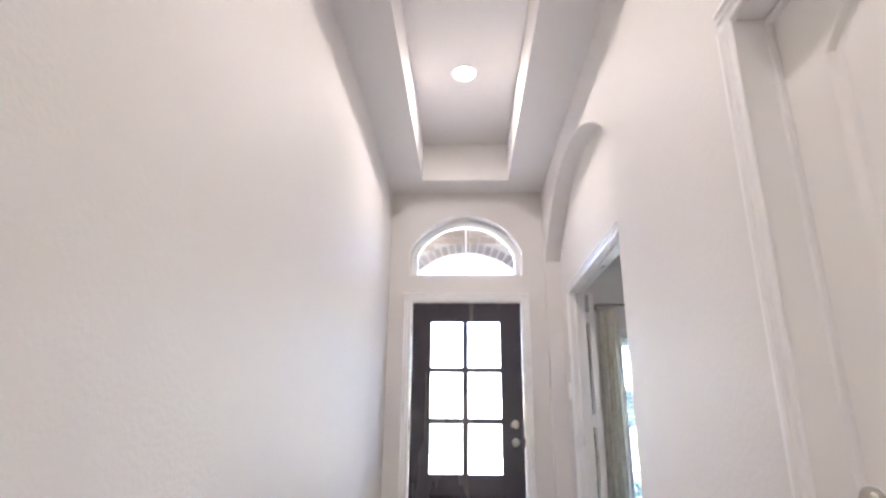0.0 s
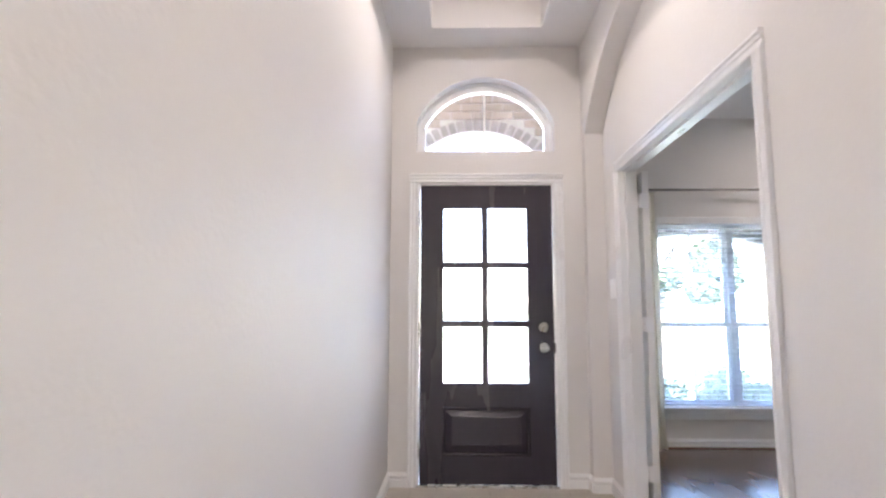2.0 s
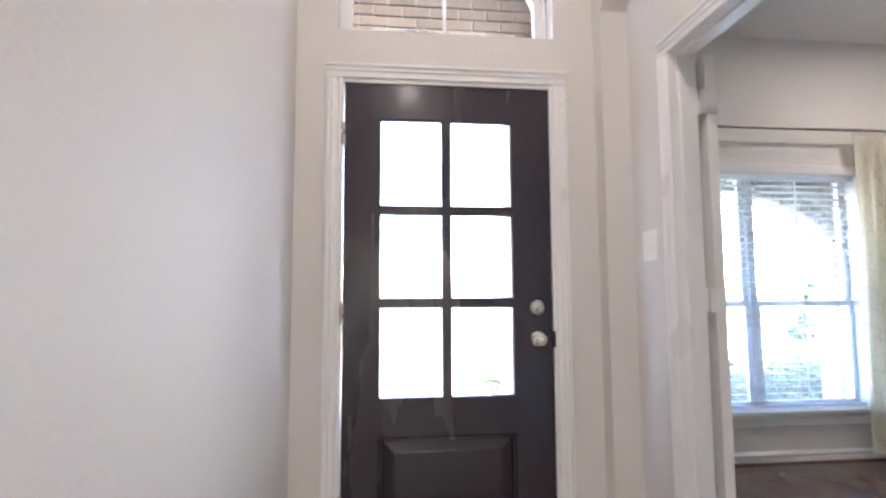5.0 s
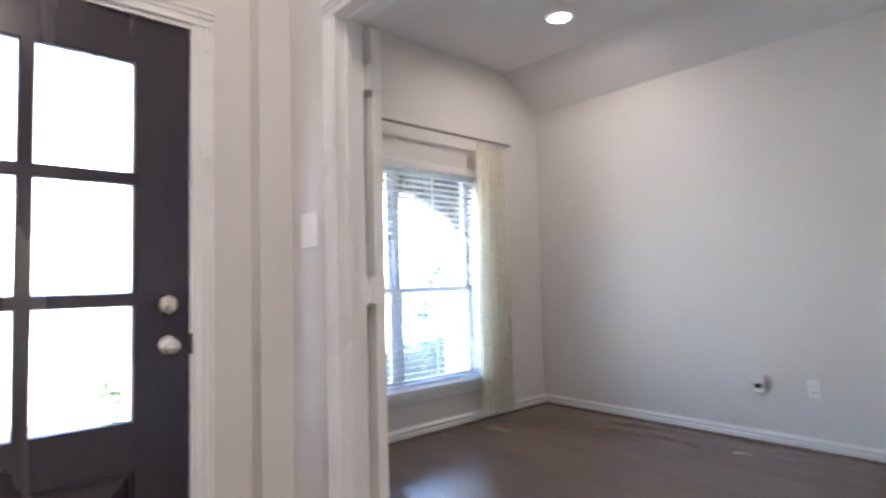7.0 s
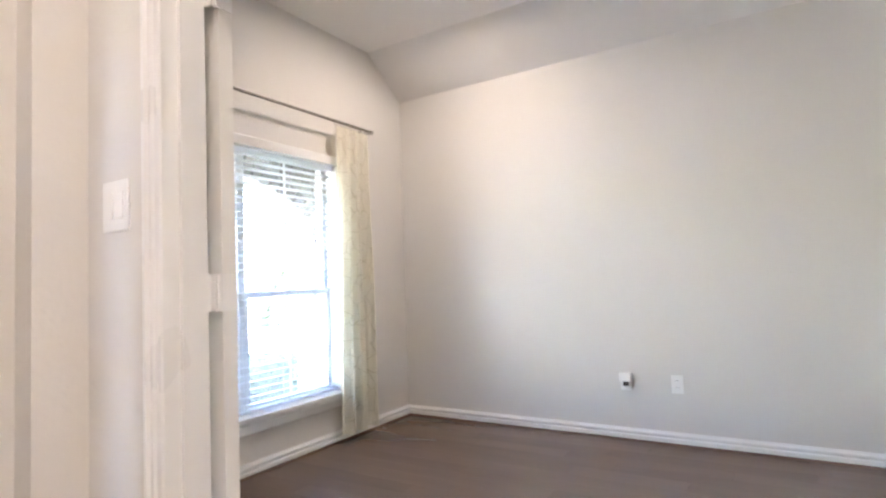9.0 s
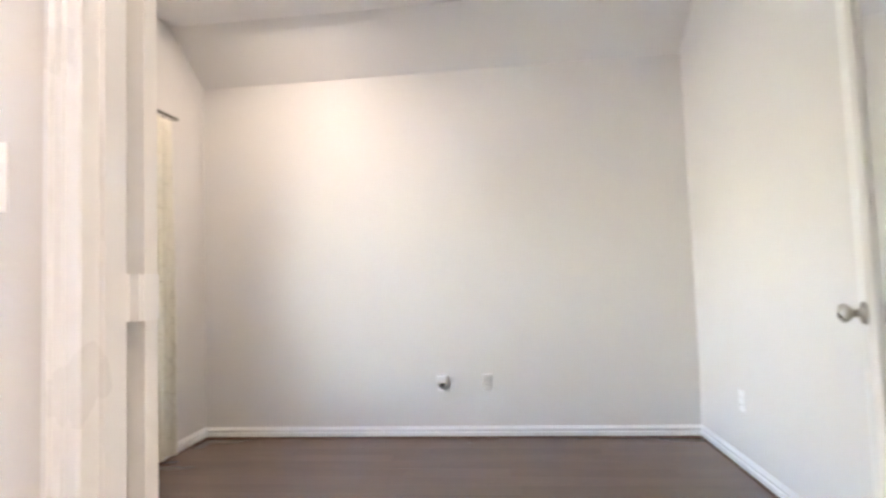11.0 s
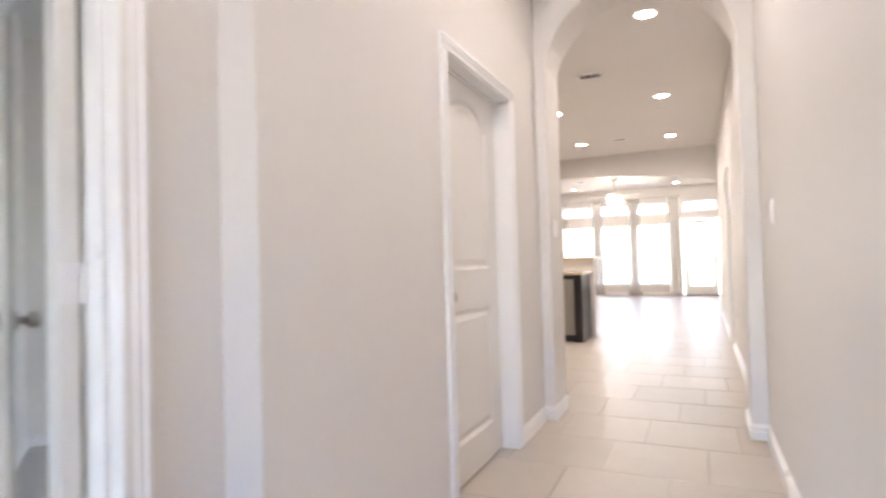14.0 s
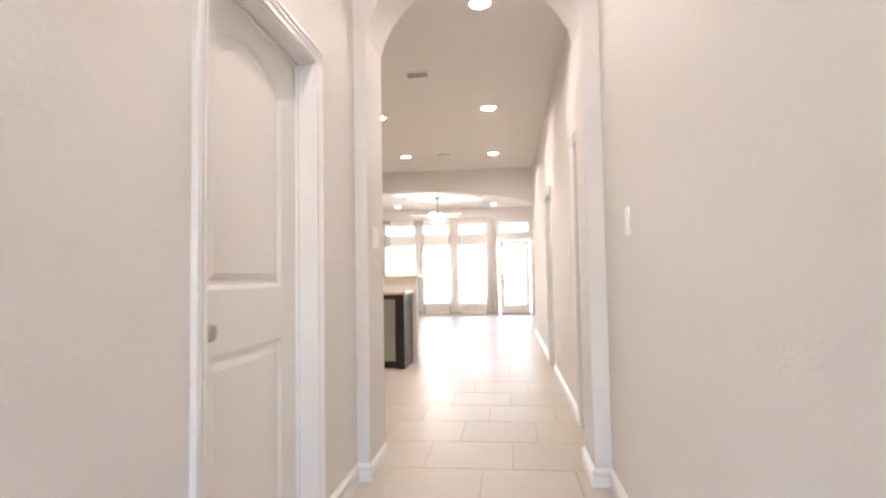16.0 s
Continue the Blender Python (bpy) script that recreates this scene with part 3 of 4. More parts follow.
french_leaf("white glazed french door folded open against the study wall", pose(SX0 + 0.057, F1 - 0.022, 0, 0, 0, 88), 1)
french_leaf("white glazed french door standing open into the study", pose(SX0 + 0.046, F0 + 0.015, 0, 0, 0, -17.5), -1)


# ---- study window ----
def study_window():
    w = thing("window_2", "white twin single-hung study window above a sill", "window", kind="structure")
    x0, x1, z0, z1, y = WX0, WX1, WZ0, WZ1, SY1 + 0.09
    part("window_sill", boxed(x0 - 0.05, SY1 - 0.05, z0 - 0.006, x1 + 0.05, SY1 + 0.10, z0 + 0.018, bevel=0.005), TRIM, w)
    part("apron", sweep(bmesh.new(), [(0, 0), (0.012, 0), (0.016, -0.03), (0.010, -0.075), (0, -0.08)], (x0 - 0.03, SY1, z0 - 0.006), (x1 + 0.03, SY1, z0 - 0.006), (0, -1, 0)), TRIM, w)
    part("return", boxed(x0 - 0.002, SY1 - 0.001, z0 + 0.018, x0 + 0.004, y, z1), TRIM, w)
    part("return", boxed(x1 - 0.004, SY1 - 0.001, z0 + 0.018, x1 + 0.002, y, z1), TRIM, w)
    part("head_trim", boxed(x0 - 0.02, SY1 - 0.03, z1 - 0.04, x1 + 0.02, SY1 + 0.02, z1 + 0.022, bevel=0.006), TRIM, w)
    mid = 2.89
    for a, b in ((x0 + 0.004, mid - 0.02), (mid + 0.02, x1 - 0.004)):
        rail = 1.045
        for (v0, v1, dy) in ((z0 + 0.02, rail + 0.02, 0.0), (rail - 0.02, z1 - 0.005, 0.022)):
            s = part("sash", plate(bmesh.new(), [rect(a, v0, b, v1), rect(a + 0.036, v0 + 0.04, b - 0.036, v1 - 0.036)], on_y(y + dy, 1), 0.02), VINYL, w)
            g = part("pane", boxed(a + 0.031, y + dy + 0.008, v0 + 0.035, b - 0.031, y + dy + 0.012, v1 - 0.031), HAZED, s)
            g.visible_shadow = False
            c = (a + b) / 2
            part("muntin", boxed(c - 0.008, y + dy + 0.005, v0 + 0.05, c + 0.008, y + dy + 0.007, v1 - 0.045), VINYL, s)
            if dy:
                zc = (v0 + v1) / 2 + 0.01
                part("muntin", boxed(a + 0.05, y + dy + 0.0035, zc - 0.008, b - 0.05, y + dy + 0.005, zc + 0.008), VINYL, s)
    part("mullion", boxed(mid - 0.02, y - 0.01, z0 + 0.018, mid + 0.02, y + 0.06, z1), VINYL, w)
    return w


study_window()


def blind():
    b = thing("window_blind", "white faux wood blind lowered with open slats", "blind", pose(0, SY1 + 0.045, 0))
    x0, x1, z0, z1 = WX0 + 0.01, WX1 - 0.012, 0.36, 1.935
    part("headrail", boxed(x0, -0.025, z1 - 0.045, x1, 0.025, z1, bevel=0.004), SLAT, b)
    part("bottom_rail", boxed(x0, -0.024, z0, x1, 0.024, z0 + 0.018, bevel=0.004), SLAT, b)
    bm = bmesh.new()
    prof = [(-0.024, -0.0012), (-0.012, 0.001), (0.0, 0.0018), (0.012, 0.001), (0.024, -0.0012), (0.012, -0.0012), (0.0, -0.0004), (-0.012, -0.0012)]
    sweep(bm, prof, (x0, 0, 0), (x1, 0, 0), (0, 1, 0))
    me = finish(bm, "slat", SLAT)
    n = 34
    for i in range(n):
        shared("slat", me, b, pose(0, 0, z0 + 0.045 + (z1 - 0.085 - z0) * i / n, -6))
    for x in (x0 + 0.16, (x0 + x1) / 2 - 0.08, (x0 + x1) / 2 + 0.25, x1 - 0.16):
        bm = bmesh.new()
        for yy in (-0.026, 0.026):
            tube(bm, (x, yy, z0 + 0.01), (x, yy, z1 - 0.04), 0.0012, seg=6)
        part("ladder_cord", bm, CORD, b)
    return b


blind()


def drape(name, label, x0, x1, y, z0, z1, folds, depth, mat, flare=0.03, group="", waves=1.0, seg=72):
    """A hanging pleated curtain; the folds open out towards the hem."""
    c = thing(name, label, "curtain", pose((x0 + x1) / 2, y, 0), group)
    bm = bmesh.new()
    rows, cols = 20, seg
    h = (x1 - x0) / 2
    vs = []
    for j in range(rows + 1):
        v = j / rows
        z = z1 + (z0 - z1) * v
        row = []
        for i in range(cols + 1):
            u = 2 * i / cols - 1
            amp = depth * (0.35 + 0.65 * min(1, v * 1.6 + 0.15))
            ph = folds * math.pi * (u + 1) + 0.35 * math.sin(3 * v + u * 2)
            row.append(bm.verts.new((u * (h + flare * v * v) + 0.006 * math.sin(9 * v + 4 * u) * v, amp * math.sin(ph) + 0.3 * amp * math.sin(2.3 * ph + v * 2), z + 0.004 * math.sin(ph))))
        vs.append(row)
    for j in range(rows):
        for i in range(cols):
            bm.faces.new((vs[j][i], vs[j][i + 1], vs[j + 1][i + 1], vs[j + 1][i]))
    bmesh.ops.solidify(bm, geom=list(bm.faces), thickness=0.0022)
    part("panel", bm, mat, c, smooth=True)
    return c


drape("curtain", "cream printed curtain panel gathered beside the window", 2.00, 2.18, SY1 - 0.10, 0.02, 2.185, 2.5, 0.028, DRAPE, 0.03, "study curtains")
drape("curtain", "cream printed curtain panel hanging almost to the floor", 3.55, 3.89, SY1 - 0.10, 0.075, 2.185, 3.0, 0.030, DRAPE, 0.0, "study curtains")

rod = thing("curtain_rod", "thin satin nickel curtain rod with rings", "curtain rod", pose(0, SY1 - 0.10, 2.215))
part("rod", tube(bmesh.new(), (1.985, 0, 0), (3.93, 0, 0), 0.0095), RODMETAL, rod)
for x in (1.975, 3.94):
    part("finial", lathe(bmesh.new(), [(0.004, -0.018), (0.013, -0.012), (0.014, 0.008), (0.009, 0.016), (0.002, 0.018)], pose(x, 0, 0, 0, 90, 0)), NICKEL, rod, smooth=True)
for x in (1.995, 3.915):
    br = part("bracket", tube(bmesh.new(), (x, 0, -0.012), (x, 0.10, -0.012), 0.006), NICKEL, rod)
    part("bracket_plate", boxed(x - 0.015, 0.094, -0.045, x + 0.015, 0.10, 0.02), NICKEL, br)
ring = bmesh.new()
for i in range(20):
    a, b2 = 2 * math.pi * i / 20, 2 * math.pi * (i + 1) / 20
    tube(ring, (0, 0.019 * math.cos(a), 0.019 * math.sin(a) - 0.009), (0, 0.019 * math.cos(b2), 0.019 * math.sin(b2) - 0.009), 0.0022, seg=6, caps=False)
ring_me = finish(ring, "ring", NICKEL, True)
for x in [2.015 + 0.029 * i for i in range(7)] + [3.56 + 0.055 * i for i in range(7)]:
    shared("ring", ring_me, rod, pose(x, 0, 0, 0, 0, 8))


# ---- wall plates ----
def wall_plate(name, label, category, m, kind_of="outlet", w=0.07, h=0.115):
    """A plate on the wall; its own +y axis looks out of the wall."""
    p = thing(name, label, category, m)
    part("plate", boxed(-w / 2, 0, -h / 2, w / 2, 0.0065, h / 2, bevel=0.003), PLASTIC, p)
    if kind_of == "outlet":
        for z in (-0.02, 0.02):
            s = part("socket", boxed(-0.017, 0.004, z - 0.014, 0.017, 0.0075, z + 0.014, bevel=0.002), PLASTIC, p)
            for x in (-0.006, 0.006):
                # Raised near-black blocks stand for the shade in the plug holes.
                part("slot", boxed(x - 0.001, 0.0072, z - 0.003, x + 0.001, 0.0082, z + 0.006), SLOT, s)
    else:
        n = max(1, round(w / 0.07))
        for i in range(n):
            x = (i - (n - 1) / 2) * 0.046
            part("rocker", box(bmesh.new(), x - 0.016, 0.005, -0.033, x + 0.016, 0.0105, 0.033, bevel=0.003), PLASTIC, p)
    part("screw", tube(bmesh.new(), (0, 0.005, 0), (0, 0.0065, 0), 0.003, seg=8), PLASTIC, p)
    return p


wall_plate("light_switch", "white rocker light switch beside the study doorway", "switch", pose(RX, -0.232, 1.30, 0, 0, 90), "switch", 0.115, 0.125)
wall_plate("wall_outlet", "white wall outlet plate near the floor", "outlet", pose(SX1, -0.995, 0.386, 0, 0, 90))
wall_plate("wall_outlet", "white wall plate with a white and black adapter plugged in", "outlet", pose(SX1, -0.685, 0.386, 0, 0, 90))
pl = thing("plug_adapter", "small white and black adapter plugged into the outlet", "adapter", pose(SX1 - 0.0075, -0.685, 0.386, 0, 0, 90))
part("body", boxed(-0.037, 0, 0.004, 0.037, 0.038, 0.058, bevel=0.005), PLASTIC, pl)
part("black_end", boxed(-0.018, 0.002, -0.024, 0.014, 0.030, 0.004, bevel=0.004), BLACKPL, pl, "black plug end")
wall_plate("wall_outlet", "white wall outlet plate near the floor", "outlet", pose(3.78, SY0, 0.386, 0, 0, 0))
wall_plate("light_switch", "white rocker switch by the open french door", "switch", pose(2.67, SY0, 1.31, 0, 0, 0), "switch")
wall_plate("light_switch", "white rocker switch on the hallway wall", "switch", pose(0, -4.40, 1.313, 0, 0, -90), "switch", 0.075, 0.12)
wall_plate("light_switch", "white rocker switch on the arch jamb", "switch", pose(1.27, -5.13, 1.325, 0, 0, 90), "switch", 0.12, 0.12)
wall_plate("light_switch", "white rocker switch past the doorway", "switch", pose(0, -6.60, 1.31, 0, 0, -90), "switch")
wall_plate("wall_outlet", "white wall outlet plate near the floor", "outlet", pose(0, -7.6, 0.385, 0, 0, -90))


# ---- lamps ----
def can_light(x, y, z, watts, beam=150, label="round recessed ceiling light, switched on"):
    c = thing("recessed_light", label, "ceiling light", pose(x, y, z), "recessed lights")
    part("trim_ring", lathe(bmesh.new(), [(0.075, 0), (0.095, -0.001), (0.093, -0.006), (0.078, -0.009), (0.072, -0.004)], seg=32), TRIM, c, smooth=True)
    part("lens", lathe(bmesh.new(), [(0.074, -0.001), (0.074, -0.004), (0.03, -0.0055)], seg=32), CANGLOW, c, "glowing lens")
    lamp = new("lamp", bpy.data.lights.new("lamp", "AREA"))
    lamp.data.shape, lamp.data.size, lamp.data.energy, lamp.data.color = "DISK", 0.14, watts, (1.0, 0.955, 0.90)
    lamp.data.spread = radians(beam)
    lamp.matrix_world = pose(x, y, z - 0.014)
    return c


for y in (-1.315, -3.56):
    can_light(0.655, y, H + 0.341, 0.62 * LAMP, 170)
can_light(3.57, 0.14, FLATZ, 0.42 * LAMP, 176)
# The cans at (3.5, -10.7) and (3.4, -8.5) are added out of view.
for x, y in ((0.662, -5.87), (0.685, -8.35), (0.690, -10.78), (2.095, -10.72), (3.5, -10.7), (2.027, -8.52), (3.4, -8.5), (0.82, -16.95), (3.47, -16.9)):
    can_light(x, y, H, (0.75 if y > -12 else 0.3) * LAMP)


def ceiling_vent(x, y):
    v = thing("ceiling_vent", "white louvred ceiling air vent", "vent", pose(x, y, H), "ceiling vents")
    # Near-black sheet painted in for the shade of the duct.
    part("duct_shade", boxed(-0.10, -0.07, -0.004, 0.10, 0.07, -0.001), SLOT, v)
    part("frame", plate(bmesh.new(), [rect(-0.125, -0.095, 0.125, 0.095), rect(-0.10, -0.07, 0.10, 0.07)], on_z(-0.012, 1), 0.011), TRIM, v)
    me = finish(sweep(bmesh.new(), [(-0.004, -0.010), (0.006, -0.0035), (0.008, -0.0045), (-0.002, -0.0115)], (0, -0.07, 0), (0, 0.07, 0), (1, 0, 0)), "louvre", TRIM)
    for i in range(9):
        shared("louvre", me, v, pose(-0.088 + 0.0215 * i, 0, 0))


for x, y in ((1.332, -7.17), (1.473, -10.65), (1.14, -15.4), (3.03, -15.4)):
    ceiling_vent(x, y)


def ceiling_fan():
    f = thing("ceiling_fan", "white ceiling fan with glowing glass lamp bowls", "ceiling fan", pose(2.16, -15.3, H))
    part("canopy", lathe(bmesh.new(), [(0.065, 0), (0.07, -0.02), (0.045, -0.06), (0.015, -0.075)]), NICKEL, f, smooth=True)
    part("downrod", tube(bmesh.new(), (0, 0, -0.06), (0, 0, -0.36), 0.013), NICKEL, f)
    part("motor", lathe(bmesh.new(), [(0.03, -0.34), (0.10, -0.37), (0.12, -0.42), (0.10, -0.47), (0.06, -0.50)]), NICKEL, f, smooth=True)
    for i in range(5):
        bm = bmesh.new()
        box(bm, 0.18, -0.065, -0.452, 0.66, 0.065, -0.444, bevel=0.003)
        box(bm, 0.08, -0.015, -0.456, 0.22, 0.015, -0.450)
        bm.transform(Matrix.Rotation(radians(72 * i + 11), 4, "Z"))
        part("blade", bm, TRIM, f)
    for i in range(3):
        a = radians(120 * i + 30)
        part("lamp_bowl", lathe(bmesh.new(), [(0.02, -0.50), (0.05, -0.53), (0.065, -0.59), (0.045, -0.63), (0.01, -0.64)], Matrix.Translation((0.10 * math.cos(a), 0.10 * math.sin(a), 0))), FANGLOW, f, "glowing glass bowl", True)


ceiling_fan()


# ---- far doorways, windows and kitchen ----
for a, b in ((-6.14, -5.42), (-9.08, -8.34)):
    d = thing("door_4", "white cased open doorway off the long wall", "doorway", kind="structure")
    casing(d, 0.0, a + 0.02, b - 0.02, 2.04, 1)
    for y0, y1 in ((a, a + 0.021), (b - 0.021, b)):
        part("jamb", boxed(-0.121, y0, 0, 0.001, y1, 2.06), TRIM, d)
    part("jamb", boxed(-0.121, a, 2.04, 0.001, b, 2.06), TRIM, d)

for k, h in enumerate(holes[:7]):
    (u0, v0), (u1, v1) = h[0], h[2]
    w = thing("window_3", "bright white framed living room window", "window", kind="structure")
    part("window_frame", plate(bmesh.new(), [rect(u0, v0, u1, v1), rect(u0 + 0.045, v0 + 0.045, u1 - 0.045, v1 - 0.045)], on_y(FAR - 0.07, -1), 0.06), VINYL, w)
    g = part("pane", boxed(u0 + 0.04, FAR - 0.104, v0 + 0.04, u1 - 0.04, FAR - 0.100, v1 - 0.04), TINTED, w)
    g.visible_shadow = True
    part("window_sill", boxed(u0 - 0.03, FAR - 0.07, v0 - 0.02, u1 + 0.03, FAR + 0.03, v0 + 0.003), TRIM, w)

d = thing("door_5", "white patio door with one full glass light", "door", kind="structure")
part("door_leaf", plate(bmesh.new(), [rect(DL + 0.02, 0.01, DR - 0.02, 2.085), rect(DL + 0.14, 0.25, DR - 0.15, 1.98)], on_y(FAR - 0.06, -1), 0.045), DOORPAINT, d)
g = part("pane", boxed(DL + 0.13, FAR - 0.084, 0.24, DR - 0.14, FAR - 0.080, 1.99), TINTED, d)
g.visible_shadow = True
casing(d, FAR, DL, DR, 2.10, 1, axis="y")
part("threshold", boxed(DL, FAR - 0.2, -0.002, DR, FAR + 0.005, 0.012), BRONZE, d)
knob(d, pose(DR - 0.085, FAR - 0.06, 0.93, -90))
part("deadbolt", lathe(bmesh.new(), [(0.03, 0), (0.03, 0.012), (0.02, 0.016)], pose(DR - 0.085, FAR - 0.06, 1.07, -90)), NICKEL, d, smooth=True)

rod2 = thing("curtain_rod", "long thin metal curtain rod over the windows", "curtain rod", pose(0, FAR + 0.09, 2.76))
part("rod", tube(bmesh.new(), (0.82, 0, 0), (4.16, 0, 0), 0.011), NICKEL, rod2)
for x in (0.80, 4.18):
    part("finial", lathe(bmesh.new(), [(0.004, -0.02), (0.018, -0.01), (0.018, 0.01), (0.004, 0.02)], pose(x, 0, 0, 0, 90, 0)), NICKEL, rod2, smooth=True)
for x in (0.86, 2.50, 4.12):
    part("bracket", tube(bmesh.new(), (x, 0, -0.01), (x, -0.09, -0.01), 0.006), NICKEL, rod2)
for x0, x1 in ((0.80, 1.10), (1.82, 2.16), (2.88, 3.18), (3.86, 4.14)):
    drape("curtain", "white sheer curtain panel hanging to the floor", x0, x1, FAR + 0.09, 0.02, 2.74, 5.5, 0.035, SHEER, 0.02, "sheer curtains", seg=66)


def base_unit(x, label, doors):
    c = thing("base_cabinet", label, "cabinet", pose(x, -8.5, 0), "peninsula cabinets")
    part("body", boxed(0, -0.58, 0.09, 0.6, -0.02, 0.88), CABINET, c)
    part("toe_kick", boxed(0, -0.54, 0, 0.6, -0.08, 0.09), SLOT, c)
    for i in range(doors):
        w0, w1 = 0.6 * i / doors + 0.004, 0.6 * (i + 1) / doors - 0.004
        dd = part("door", plate(bmesh.new(), [rect(w0, 0.10, w1, 0.86), rect(w0 + 0.055, 0.155, w1 - 0.055, 0.805)], on_y(-0.02, 1), 0.02), CABINET, c)
        part("door_panel", boxed(w0 + 0.055, -0.019, 0.155, w1 - 0.055, -0.008, 0.805), CABINET, dd)
    return c


PX = 1.745
e = thing("end_panel", "dark espresso end panel of the kitchen peninsula", "cabinet panel", pose(PX, -8.5, 0))
part("panel", boxed(0, -0.60, 0.0, 0.022, 0, 0.885), CABINET, e)
part("filler", boxed(0.022, -0.03, 0.0, 0.10, 0, 0.885), CABINET, e)
dw = thing("dishwasher", "stainless steel dishwasher built into the dark peninsula", "dishwasher", pose(PX + 0.105, -8.5, 0))
part("body", boxed(0, -0.58, 0.09, 0.6, -0.015, 0.88), BLACKPL, dw)
part("door", boxed(0.003, -0.015, 0.095, 0.597, 0.008, 0.83, bevel=0.004), STEEL, dw, "brushed steel door")
part("control_strip", boxed(0.003, -0.015, 0.832, 0.597, 0.004, 0.878, bevel=0.003), BLACKPL, dw)
part("toe_kick", boxed(0, -0.54, 0, 0.6, -0.08, 0.09), BLACKPL, dw)
base_unit(PX + 0.71, "dark espresso kitchen base cabinet with two doors", 2)
base_unit(PX + 1.312, "dark espresso kitchen base cabinet with two doors", 2)
ct = thing("countertop", "beige granite countertop on the dark peninsula", "countertop", pose(0, 0, 0.885))
part("slab", boxed(PX - 0.03, -9.095, 0.0, PX + 1.95, -8.465, 0.035, bevel=0.006), GRANITE, ct)
hw = thing("half_wall", "low greige half wall behind the peninsula", "half wall", pose(0, 0, 0))
part("wall_body", boxed(PX - 0.055, -9.24, 0, PX + 1.95, -9.10, 1.085), WALL, hw)
part("skirting", sweep(bmesh.new(), BASE, (PX - 0.055, -9.24, 0), (PX - 0.055, -9.10, 0), (-1, 0, 0)), TRIM, hw)
bt = thing("bar_top", "beige granite raised bar top on the half wall", "countertop", pose(0, 0, 1.085))
part("slab", boxed(PX - 0.08, -9.45, 0.0, PX + 1.95, -9.07, 0.035, bevel=0.006), GRANITE, bt)

# ---- outside ----
structure("ground", boxed(-400, 2.6, -0.5, 400, 900, -0.32), LAWN, "flat green front lawn reaching the horizon", "ground")
structure("ground_back", boxed(-400, -900, -0.5, 400, FAR - 3.5, -0.2), LAWN, "green back lawn", "ground")
structure("patio", boxed(-3, FAR - 3.5, -0.3, 9, FAR - 0.2, -0.03), CONCRETE, "pale concrete back patio slab", "patio")
structure("porch_floor", boxed(-2.0, 0.2, -0.32, 8.0, 2.6, -0.04), CONCRETE, "pale concrete porch slab", "porch")
structure("road", boxed(-400, 11, -0.33, 400, 20, -0.30), CONCRETE, "pale sunlit concrete street", "road")
structure("driveway", boxed(-7.5, 2.6, -0.33, -1.0, 11, -0.295), CONCRETE, "pale concrete driveway", "driveway")
structure("path", boxed(-0.3, 2.6, -0.33, 1.7, 11, -0.297), CONCRETE, "pale concrete front path", "path")
structure("porch_ceiling", boxed(-2.0, 0.2, 4.0, 8.0, 1.55, 4.08), TRIM, "white painted porch ceiling", "ceiling")
structure("patio_ceiling", boxed(-3, FAR - 3.3, 2.74, 9, FAR - 0.2, 2.86), TRIM, "white painted patio ceiling", "ceiling")
structure("roof", boxed(-3.5, FAR - 0.2, 3.5, 9, 0.205, 3.62), ROOFING, "grey shingled house roof", "roof")
structure("porch_roof", boxed(-2.2, 0.16, 4.11, 8.2, 1.95, 4.2), ROOFING, "grey shingled porch roof", "roof")
# Unseen filler between the two roofs, added to keep the sky out.
structure("front_gable", boxed(-2.0, 0.21, 3.45, 8.0, 0.25, 3.99), BRICK, "unseen brick filler wall above the front door", "wall")

# ---- bricks and green ----
AY = 1.45
ARCHES = [(0.085, 1.255, 2.66, 0.254), (1.62, 3.79, 1.42, 0.47)]   # the second one is half an ellipse
porch_wall = structure("porch_wall", plate(bmesh.new(), [rect(-2.0, -0.3, 8.0, 4.1)] + [arched(*ARCHES[0][:1], -0.2, *ARCHES[0][1:]), oval(*ARCHES[1])], on_y(AY + 0.012, 1), 0.18),
                       MORTAR, "tan brick porch wall with arched openings", "wall")


def in_arch(x, z, grow):
    a, b, s, r = ARCHES[0]
    c, h = (a + b) / 2, (b - a) / 2
    rad = (h * h + r * r) / (2 * r)
    if z < s and abs(x - c) < h + (0.02 if z < s - 0.15 else grow * 0.6) or z >= s and math.hypot(x - c, z - (s + r - rad)) < rad + grow:
        return True
    a, b, s, r = ARCHES[1]
    c, h = (a + b) / 2, (b - a) / 2
    if z < s:
        return abs(x - c) < h + (0.02 if z < s - 0.15 else grow)
    return math.hypot((x - c) / (h + grow), (z - s) / (r + grow)) < 1


def box_rows(boxes):
    """Vertices and faces of many plain blocks, as (x0, y0, z0, x1, y1, z1)."""
    vs, fs = [], []
    for x0, y0, z0, x1, y1, z1 in boxes:
        k = len(vs)
        vs += [(x0, y0, z0), (x1, y0, z0), (x1, y1, z0), (x0, y1, z0), (x0, y0, z1), (x1, y0, z1), (x1, y1, z1), (x0, y1, z1)]
        fs += [tuple(k + i for i in f) for f in ((0, 3, 2, 1), (4, 5, 6, 7), (0, 1, 5, 4), (1, 2, 6, 5), (2, 3, 7, 6), (3, 0, 4, 7))]
    return vs, fs


